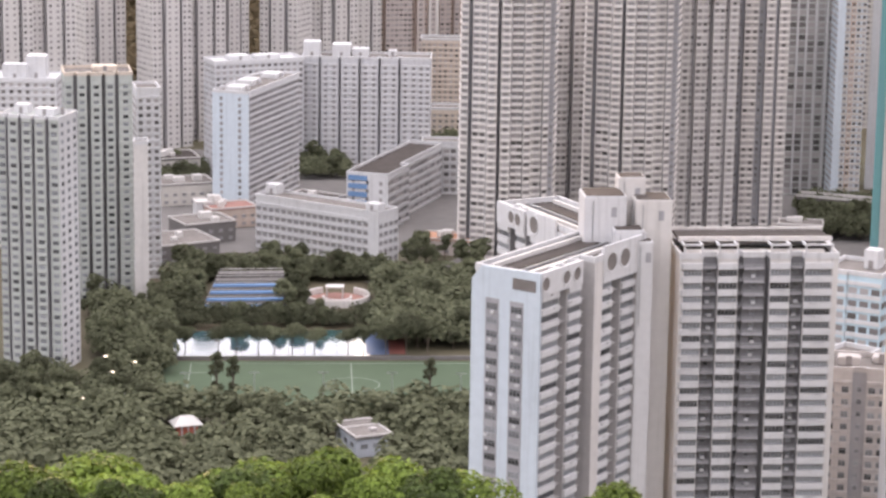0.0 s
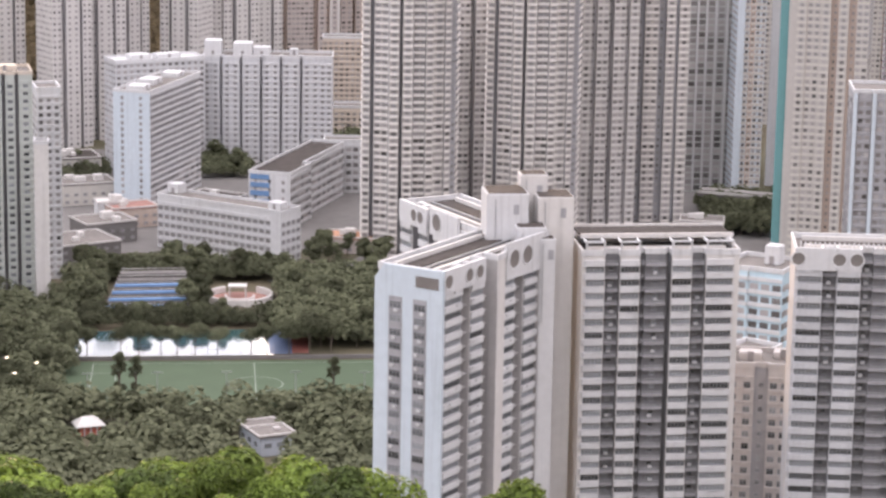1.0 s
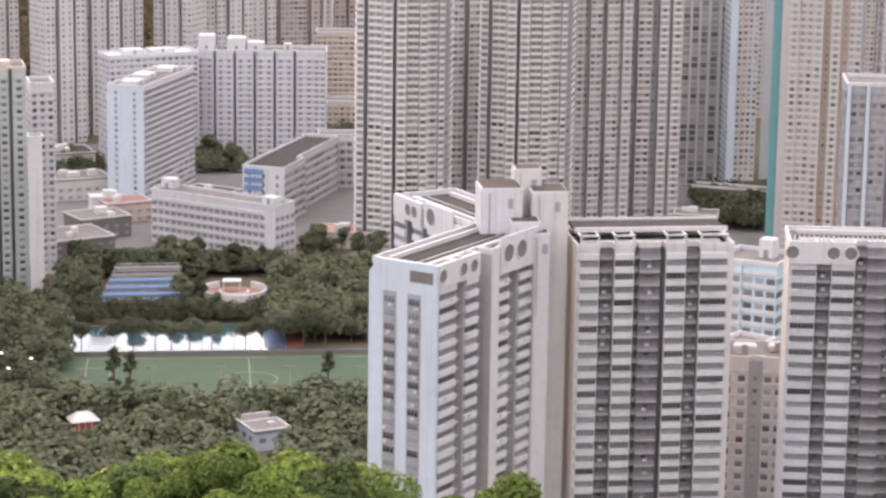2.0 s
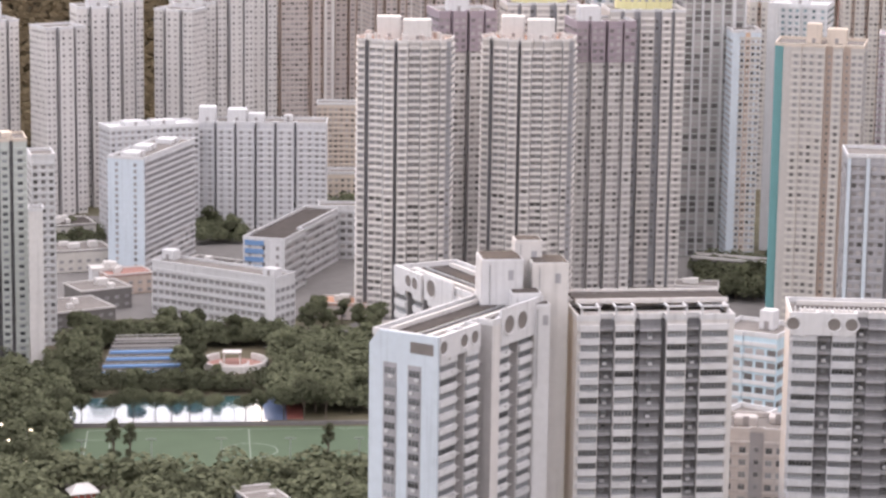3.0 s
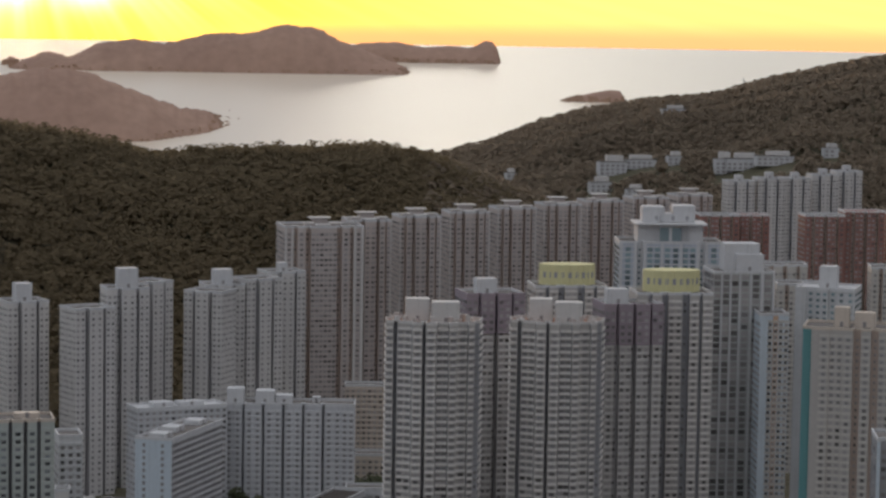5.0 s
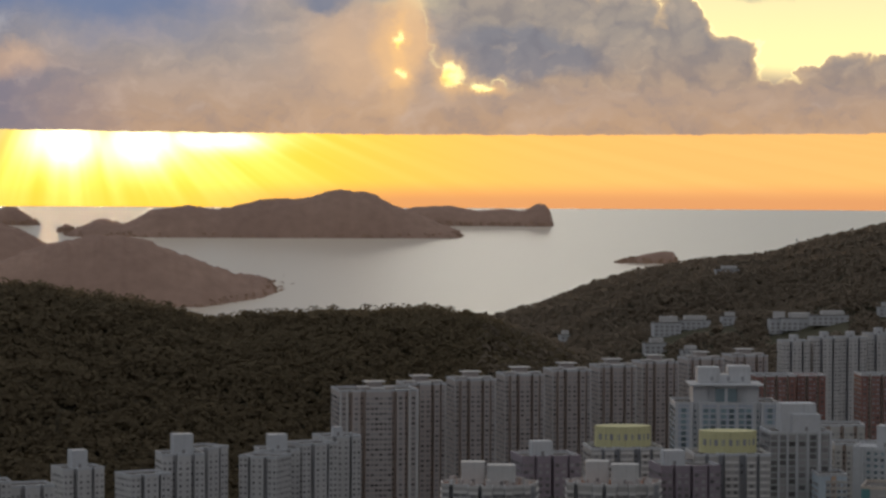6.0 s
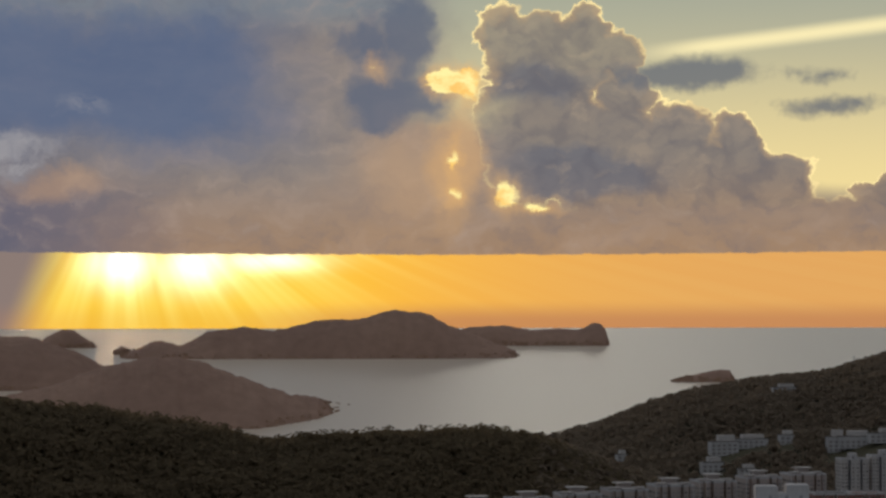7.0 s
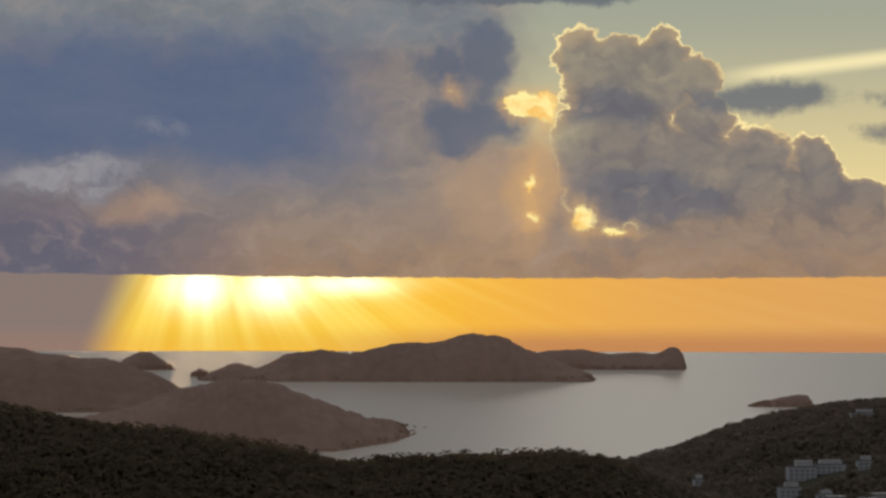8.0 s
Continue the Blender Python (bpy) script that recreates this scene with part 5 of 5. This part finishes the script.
def woodland(name, label, b0, b1, d0, d1, count, size, seed, mat="leaf_far", k=16, leaf=0.3, low=9.0, keep=(), calm=0.0):
    """Uncountable trees on a hill: tufts of leaves over the ground."""
    q = np.random.default_rng(seed)
    bb, dd = q.uniform(b0, b1, count), np.sqrt(q.uniform(d0 ** 2, d1 ** 2, count))
    x, y = dd * np.sin(np.radians(bb)), dd * np.cos(np.radians(bb))
    z = land(x, y)
    ok = z > low
    for kx, ky, kr, back in keep:
        away = np.hypot(x - kx, y - ky)
        ok &= (away > kr) & ~((np.abs(np.degrees(np.arctan2(x, y)) - math.degrees(math.atan2(kx, ky))) * 40 < kr) & (np.hypot(x, y) < math.hypot(kx, ky)) & (away < back))
    x, y, z = x[ok], y[ok], z[ok]
    n = len(x)
    s = size * q.uniform(0.6, 1.35, n)
    d = q.normal(size=(n, k, 3))
    d /= np.linalg.norm(d, axis=2)[..., None]
    d[..., 2] = np.abs(d[..., 2])
    c = np.stack([x, y, z], -1)[:, None] + d * (s * 0.5)[:, None, None] * np.array([1, 1, 1.25]) + np.array([0, 0, 1.0]) * (s * 0.45)[:, None, None]
    nn = d * 0.55 + np.array([0, 0, calm]) + q.normal(size=d.shape) * 0.25
    nn /= np.linalg.norm(nn, axis=2)[..., None]
    a = np.cross(nn, q.normal(size=d.shape))
    a /= np.linalg.norm(a, axis=2)[..., None]
    t = np.cross(nn, a)
    w = (s[:, None] * q.uniform(leaf * 0.7, leaf * 1.3, (n, k)))[..., None]
    v = np.stack([c - a * w, c - t * w, c + a * w, c + t * w], 2).reshape(-1, 3)
    f = np.arange(len(v)).reshape(-1, 4)
    ob = new(name, mesh(name, v.tolist(), f.tolist(), M[mat]))
    return tagged(ob, label, "woodland", kind="stuff")


VILLAS = [("white villa terrace on the wooded slope", 5.2, 2440, 26, 12, 13), ("white villa terrace on the wooded slope", 5.75, 2455, 34, 12, 9), ("low white villa row on the wooded slope", 4.95, 2380, 20, 10, 10), ("low white villa row on the wooded slope", 6.55, 2450, 14, 10, 9),
          ("white villa terrace on the wooded slope", 8.0, 2400, 30, 12, 11), ("white villa terrace on the wooded slope", 8.7, 2390, 34, 12, 9), ("tall white villa on the wooded slope", 7.6, 2400, 16, 10, 14), ("small pale house on the wooded slope", 3.0, 2550, 10, 9, 9),
          ("white hilltop house near the ridge", 6.5, 2760, 26, 12, 8), ("white hilltop house near the ridge", 9.9, 2400, 14, 10, 9), ("low white villa row on the wooded slope", 5.7, 2350, 16, 10, 8)]
clear_of = []
for label, b, d, sx, sy, h in VILLAS:
    p = at(b, d)
    zg = float(land(np.array([p.x]), np.array([p.y]))[0])
    clear_of.append((p.x, p.y, sx * 0.55, 62))
    root = empty("villa", (p.x, p.y, zg - 1), radians(-b + 15), label, "villa", "hillside villas")
    piece("wall", bevel_box("wall", sx, sy, h, M["white"], 0.2), root)
    piece("upper_storey", bevel_box("upper_storey", sx * 0.6, sy * 0.7, h * 0.45, M["warm_white"], 0.2), root, pose(sx * 0.1, 1, h))
    piece("roof", bevel_box("roof", sx + 1, sy + 1, 0.5, M["roof"], 0.1), root, pose(0, 0, h - 0.1))
    for k in range(int(sx / 5)):
        for fl in range(int(h / 4)):
            piece("window", box_mesh("window", [(-sx / 2 + 2.5 + k * 5, -sy / 2 - 0.05, 2.4 + fl * 3.6, 2.6, 0.2, 1.8, 0)], M["glass_far"]), root)

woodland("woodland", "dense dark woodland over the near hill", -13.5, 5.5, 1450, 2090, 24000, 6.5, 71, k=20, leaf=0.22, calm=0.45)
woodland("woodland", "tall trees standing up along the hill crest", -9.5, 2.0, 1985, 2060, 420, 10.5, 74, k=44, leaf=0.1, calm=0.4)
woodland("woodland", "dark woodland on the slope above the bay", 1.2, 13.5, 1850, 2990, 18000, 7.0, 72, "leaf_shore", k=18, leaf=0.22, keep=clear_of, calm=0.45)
spots = [(*at(kb, kd).xy, kr * 0.9, 30) for kb, kd, kr in KEEP]
for b0, b1, d0, d1, count, tall in ((-10, 1.2, 690, 800, 950, 8.5), (-9.8, -6.35, 805, 850, 260, 6), (-7.7, -6.15, 852, 950, 420, 7), (-6.1, -5.5, 940, 985, 110, 7), (-1.45, 0.75, 886, 985, 560, 7), (-5.8, -1.3, 984, 1002, 300, 6), (-6.0, -0.5, 913, 933, 420, 4), (7.9, 9.5, 1085, 1150, 300, 7), (-6.3, -5.3, 1165, 1215, 200, 6), (-3.15, -2.15, 1190, 1224, 130, 5), (-0.6, 0.5, 1230, 1285, 160, 6)):
    woodland("thicket", "dark green thicket between the park trees", b0, b1, d0, d1, count, tall, int(d0 + 10 * b0 + 500), "leaf", 90, 0.085, 0.0, spots, 0.45)
woodland("scrub", "green scrub on the slope below the viewpoint", -12, 7, 240, 400, 1500, 2.2, 73, "leaf_olive", 40, 0.12)


# ---- the park ----
def slab(name, b, d, sx, sy, h, mat, label, turn=0.0, z=6.0, category="", kind="", bevel=0.02):
    p = at(b, d, z)
    ob = new(name, bevel_box(name, sx, sy, h, M[mat], bevel))
    ob.matrix_basis = Matrix.Translation(p) @ Matrix.Rotation(radians(-b + turn), 4, "Z")
    return tagged(ob, label, category or name.replace("_", " "), kind=kind)


pitch = slab("football_pitch", -2.0, 837, 130, 60, 0.10, "turf", "green artificial football pitch with white markings", 1.0, category="sports pitch", kind="structure")
for cx, cy, sx, sy in ((0, -27, 108, 0.3), (0, 27, 108, 0.3), (-54, 0, 0.3, 54), (54, 0, 0.3, 54), (0, 0, 0.3, 54), (-46, 0, 0.25, 30), (46, 0, 0.25, 30), (-50, 15, 8, 0.25), (-50, -15, 8, 0.25), (50, 15, 8, 0.25), (50, -15, 8, 0.25)):
    piece("pitch_line", box_mesh("pitch_line", [(cx, cy, 0.107, sx, sy, 0.012, 0)], M["line"]), pitch)
circle = [(9.15 * math.cos(k * 0.1309), 9.15 * math.sin(k * 0.1309)) for k in range(48)]
vs = [(x * q, y * q, 0.114) for q in (1.0, 0.965) for x, y in circle]
piece("centre_circle", mesh("centre_circle", vs, [(i, (i + 1) % 48, 48 + (i + 1) % 48, 48 + i) for i in range(48)], M["line"]), pitch)
slab("football_pitch", -8.5, 800, 22, 14, 0.10, "turf", "small green pitch corner among trees", 4, category="sports pitch", kind="structure")
wall = slab("retaining_wall", -2.4, 869, 112, 0.8, 1.4, "paving", "low concrete wall behind the football pitch", 1.0)
court = slab("sports_court", -3.85, 891, 68, 36, 0.08, "court", "wet painted sports court mirroring the bright sky", 1.0, category="sports court", kind="structure")
slab("sports_court", -1.02, 893, 6, 32, 0.08, "court_red", "red painted sports court under trees", 1.0, category="sports court", kind="structure")
slab("sports_court", -1.45, 893, 8, 34, 0.09, "court_blue", "blue painted sports court under trees", 1.0, category="sports court", kind="structure")
for k in range(12):
    post = slab("fence_post", -5.95 + k * 0.36, 873 + 0.1 * k, 0.12, 0.12, 4.2, "metal", "thin metal fence post beside the court", 0, category="fence post")
    tagged(post, group="court fence posts")
for h in (1.2, 2.4, 3.9):
    tagged(slab("fence_rail", -3.97, 872.5, 61, 0.07, 0.07, "metal", "thin metal fence rail beside the court", 1.0, z=6.0 + h, category="fence rail"), group="court fence rails")


def floodlight(b, d):
    root = empty("floodlight", at(b, d, 6.0), radians(-b), "tall floodlight pole with a row of pale lamps", "floodlight", "pitch floodlights")
    bm = bmesh.new()
    bmesh.ops.create_cone(bm, segments=8, radius1=0.16, radius2=0.09, depth=11, cap_ends=True, matrix=Matrix.Translation((0, 0, 5.5)))
    me = bpy.data.meshes.new("pole")
    bm.to_mesh(me)
    bm.free()
    me.materials.append(M["metal"])
    piece("pole", me, root)
    arm = piece("crossarm", box_mesh("crossarm", [(0, 0, 11, 3.4, 0.15, 0.15, 0)], M["metal"]), root)
    for k in range(4):
        piece("lamp", bevel_box("lamp", 0.6, 0.35, 0.35, M["line"], 0.05), arm, pose(-1.2 + k * 0.8, -0.1, 11.05))


for b in (-5.75, -4.2, -2.65, -1.1, 0.45):
    floodlight(b, 812)

# spectator terraces in blue
stand = empty("spectator_stand", at(-4.42, 938, 6.0), radians(6), "stepped spectator stand with blue seat rows and white rails", "spectator stand")
for k in range(6):
    w = 31 - k * 1.3
    st = piece("step", bevel_box("step", w, 4.6, 1.6 + k * 1.55, M["paving"], 0.05), stand, pose(k * 0.65, k * 4.6, 0))
    if k < 4:
        piece("seat_bench", bevel_box("seat_bench", w - 1, 2.4, 0.75, M["blue"], 0.1), st, pose(0, -0.6, 1.6 + k * 1.55), "row of blue plastic seats")
    piece("handrail", box_mesh("handrail", [(0, 1.9, 2.5 + k * 1.55, w - 1, 0.18, 0.18, 0), *[(-w / 2 + 1 + q * (w - 2) / 6, 1.9, 2.0 + k * 1.55, 0.12, 0.12, 1.0, 0) for q in range(7)]], M["warm_white"]), st)

# round garden plaza
plaza = empty("garden_plaza", at(-2.35, 955, 6.0), 0, "round garden plaza with a low curved wall", "plaza")
def ring(name, r0, r1, z0, z1, mat, arc=360, start=0, n=40):
    vs, fs = [], []
    for k in range(n + 1):
        a = radians(start + arc * k / n)
        for r, z in ((r0, z0), (r1, z0), (r1, z1), (r0, z1)):
            vs.append((r * math.cos(a), r * math.sin(a), z))
    for k in range(n):
        for j in range(4):
            fs.append((k * 4 + j, k * 4 + (j + 1) % 4, k * 4 + 4 + (j + 1) % 4, k * 4 + 4 + j))
    return mesh(name, vs, fs, M[mat])
piece("paving", ring("paving", 0.0, 11.5, 0.0, 0.25, "brick_red"), plaza)
piece("curved_wall", ring("curved_wall", 11.5, 12.4, 0.0, 2.6, "warm_white", 300, 120), plaza)
piece("inner_wall", ring("inner_wall", 5.0, 5.6, 0.25, 1.6, "warm_white", 220, 160), plaza)
piece("shelter_roof", bevel_box("shelter_roof", 7, 5, 0.5, M["warm_white"], 0.15), plaza, pose(-1, 4, 4.2))
for x, y in ((-4, 2), (2, 2), (-4, 6), (2, 6)):
    piece("column", bevel_box("column", 0.4, 0.4, 4.1, M["warm_white"], 0.05), plaza, pose(x, y, 0.2))

# pavilion with a red gable and a flat-roofed pump house
pav = empty("pavilion", at(-5.74, 783, 6.0), radians(20), "small pavilion with a pale hipped roof and red walls", "pavilion")
piece("wall", bevel_box("wall", 6.5, 5, 3.2, M["red"], 0.1), pav)
vs = [(-4.6, -3.6, 3.2), (4.6, -3.6, 3.2), (4.6, 3.6, 3.2), (-4.6, 3.6, 3.2), (-1.8, 0, 5.6), (1.8, 0, 5.6), (-4.6, -3.6, 2.9), (4.6, -3.6, 2.9), (4.6, 3.6, 2.9), (-4.6, 3.6, 2.9)]
piece("roof", mesh("roof", vs, [(0, 1, 5, 4), (1, 2, 5), (2, 3, 4, 5), (3, 0, 4), (6, 7, 1, 0), (7, 8, 2, 1), (8, 9, 3, 2), (9, 6, 0, 3), (9, 8, 7, 6)], M["warm_white"]), pav)
for x in (-2, 0, 2):
    piece("post", bevel_box("post", 0.35, 0.35, 3, M["white"], 0.05), pav, pose(x, -3.0, 0))
pump = empty("pump_house", at(-1.75, 765, 6.0), radians(24), "grey flat-roofed pump house among trees", "pump house")
piece("wall", bevel_box("wall", 11, 17, 6.0, M["bluegrey"], 0.15), pump)
piece("roof_slab", bevel_box("roof_slab", 12.2, 18.4, 0.5, M["roof"], 0.1), pump, pose(0, 0, 6.0))
for x0, y0, sx, sy in ((-5.9, 0, 0.4, 18), (5.9, 0, 0.4, 18), (0, -8.9, 11.4, 0.4), (0, 8.9, 11.4, 0.4), (0, 2, 11, 0.3)):
    piece("roof_kerb", bevel_box("roof_kerb", sx, sy, 0.45, M["warm_white"], 0.04), pump, pose(x0, y0, 6.5))
piece("roof_hatch", bevel_box("roof_hatch", 2.2, 2.2, 0.8, M["stone_grey"], 0.1), pump, pose(2, -3, 6.5))
for y in (-5, 0, 5):
    piece("window", box_mesh("window", [(-5.55, y, 3.4, 0.15, 2.4, 1.4, 0)], M["glass"]), pump)
for x in (-3, 1):
    piece("window", box_mesh("window", [(x, -8.55, 3.4, 2.2, 0.15, 1.4, 0)], M["glass"]), pump)
piece("door", box_mesh("door", [(4, -8.55, 1.1, 1.4, 0.15, 2.2, 0)], M["dark_wall"]), pump)

# paved ground between the estates
slab("pavement", -3.0, 1150, 170, 230, 0.03, "paving", "grey paved ground between the housing slabs", kind="structure", bevel=0.005)
slab("pavement", 5.5, 1130, 150, 190, 0.03, "paving", "grey paved ground round the tall towers", kind="structure", bevel=0.005)
# roads and kerbs
def road(name, pts, width, mat, label, z=6.06, h=0.12):
    vs, fs = [], []
    for i, (b, d) in enumerate(pts):
        p = at(b, d)
        q0, q1 = at(*pts[max(i - 1, 0)]), at(*pts[min(i + 1, len(pts) - 1)])
        t = (q1 - q0).normalized()
        s = Vector((-t.y, t.x, 0)) * width / 2
        for v, zz in ((p + s, z - h), (p + s, z), (p - s, z), (p - s, z - h)):
            vs.append((v.x, v.y, zz))
    for i in range(len(pts) - 1):
        for j in range(3):
            fs.append((i * 4 + j, i * 4 + j + 1, i * 4 + 5 + j, i * 4 + 4 + j))
    return tagged(new(name, mesh(name, vs, fs, M[mat])), label, "road", kind="structure")


road("road", [(-1.5, 982), (-0.9, 996), (-0.3, 1004), (0.3, 1016), (0.7, 1030), (1.2, 1060)], 11, "paving", "pale concrete road curving past the school")
road("road", [(-9.6, 838), (-8.4, 832), (-7.2, 836), (-6.3, 850)], 7, "paving", "pale park road below the towers")
road("road", [(8.2, 1140), (9.2, 1120), (10.2, 1110)], 12, "asphalt", "grey street between tall towers")
fly = empty("flyover", at(8.95, 1128, 6.0), radians(-22), "concrete flyover on round columns", "flyover")
piece("deck", bevel_box("deck", 46, 9, 1.3, M["paving"], 0.2), fly, pose(0, 0, 8))
for x in (-16, 0, 16):
    piece("column", bevel_box("column", 1.8, 1.8, 8, M["paving"], 0.3), fly, pose(x, 0, 0))
for y in (-4.3, 4.3):
    piece("barrier", bevel_box("barrier", 46, 0.35, 1.0, M["warm_white"], 0.06), fly, pose(0, y, 9.3))


# low buildings between the park and the slabs
def low_house(label, b, d, sx, sy, h, wall_mat, roof_mat, turn, bits=2, name="low_building"):
    root = empty(name, at(b, d, 6.0), radians(-b + turn), label, "low building", "low buildings")
    piece("wall", bevel_box("wall", sx, sy, h, M[wall_mat], 0.12), root)
    piece("roof_slab", bevel_box("roof_slab", sx + 0.6, sy + 0.6, 0.4, M[roof_mat], 0.08), root, pose(0, 0, h))
    for y0, x0, ssx, ssy in ((-sy / 2, 0, sx + 0.6, 0.35), (sy / 2, 0, sx + 0.6, 0.35), (0, -sx / 2, 0.35, sy), (0, sx / 2, 0.35, sy)):
        piece("roof_kerb", bevel_box("roof_kerb", ssx, ssy, 0.6, M["warm_white"], 0.05), root, pose(x0, y0, h + 0.4))
    gg = random.Random(int(b * 100 + d))
    for _ in range(bits):
        piece("roof_block", bevel_box("roof_block", gg.uniform(2, 5), gg.uniform(2, 4), gg.uniform(1.2, 3), M["warm_white"], 0.1), root, pose(gg.uniform(-0.3, 0.3) * sx, gg.uniform(-0.3, 0.3) * sy, h + 0.4))
    n = max(2, int(sx / 4))
    wm = window_mesh(1.8, 1.3, "glass_far")
    for fl in range(max(1, int(h / 3.2))):
        for k in range(n):
            piece("window", wm, root, pose(-sx / 2 + (k + 0.5) * sx / n, -sy / 2 - 0.08, 1.7 + fl * 3.2))


low_house("orange-roofed market hall beside the slab block", -4.75, 1090, 20, 14, 8, "tan", "brick_red", 20)
low_house("flat grey-roofed hall with white roof beams", -5.9, 1030, 26, 24, 7, "paving", "roof", 24)
low_house("flat grey-roofed hall with white roof beams", -5.35, 1062, 22, 18, 8, "paving", "roof", 24)
low_house("white low clinic with a plain flat roof", -5.2, 1095, 12, 9, 9, "white", "warm_white", 10)
low_house("pale hall with a stepped roof by the housing towers", -5.75, 1140, 24, 18, 9, "cream", "roof", 14, 3)
low_house("pale hall with a stepped roof by the housing towers", -6.1, 1195, 26, 20, 10, "cream", "roof_dark", 14, 3)
low_house("white gymnasium with a dark flat roof in the school yard", -2.9, 1085, 22, 16, 13, "white", "roof_dark", -34, 1)
low_house("low podium with a terracotta terrace below the tall towers", 0.15, 1040, 22, 14, 6, "pink", "terracotta", -10)
low_house("small sports clubhouse behind the tower foot", -8.9, 835, 14, 8, 4, "brick_red", "roof", 4)
low_house("pale round-fronted podium beside the tall towers", 7.9, 1078, 18, 12, 8, "warm_white", "roof", 0)

p = at(8.0, 2945)
zg = float(land(np.array([p.x]), np.array([p.y]))[0])
mast = empty("radio_mast", (p.x, p.y, zg), 0, "thin radio mast on the ridge", "mast")
piece("pole", box_mesh("pole", [(0, 0, 8, 0.6, 0.6, 16, 0)], M["metal"]), mast)
piece("crossarm", box_mesh("crossarm", [(0, 0, 13, 3.4, 0.4, 0.5, 0)], M["metal"]), mast)


# lit lamps along the park road
def glow_material():
    m = bpy.data.materials.new("lit_lamp_glass")
    m.use_nodes = True
    b = m.node_tree.nodes["Principled BSDF"]
    b.inputs["Emission Color"].default_value, b.inputs["Emission Strength"].default_value = (1.0, 0.86, 0.62, 1), 0.3
    return m


M["lit"] = glow_material()


def street_lamp(b, d):
    root = empty("street_lamp", at(b, d, 6.0), radians(-b), "thin metal street lamp, lit, beside the park road", "street lamp", "park street lamps")
    bm = bmesh.new()
    bmesh.ops.create_cone(bm, segments=8, radius1=0.13, radius2=0.07, depth=8, cap_ends=True, matrix=Matrix.Translation((0, 0, 4)))
    me = bpy.data.meshes.new("pole")
    bm.to_mesh(me)
    bm.free()
    me.materials.append(M["metal"])
    piece("pole", me, root)
    piece("arm", box_mesh("arm", [(0.6, 0, 8.0, 1.4, 0.1, 0.1, 0)], M["metal"]), root)
    piece("lamp_head", bevel_box("lamp_head", 1.1, 0.7, 0.45, M["lit"], 0.15), root, pose(1.3, 0, 7.75))


for b, d in ((-7.6, 846), (-7.45, 826), (-7.1, 800), (-8.1, 796), (-7.35, 792), (-6.95, 838)):
    street_lamp(b, d)
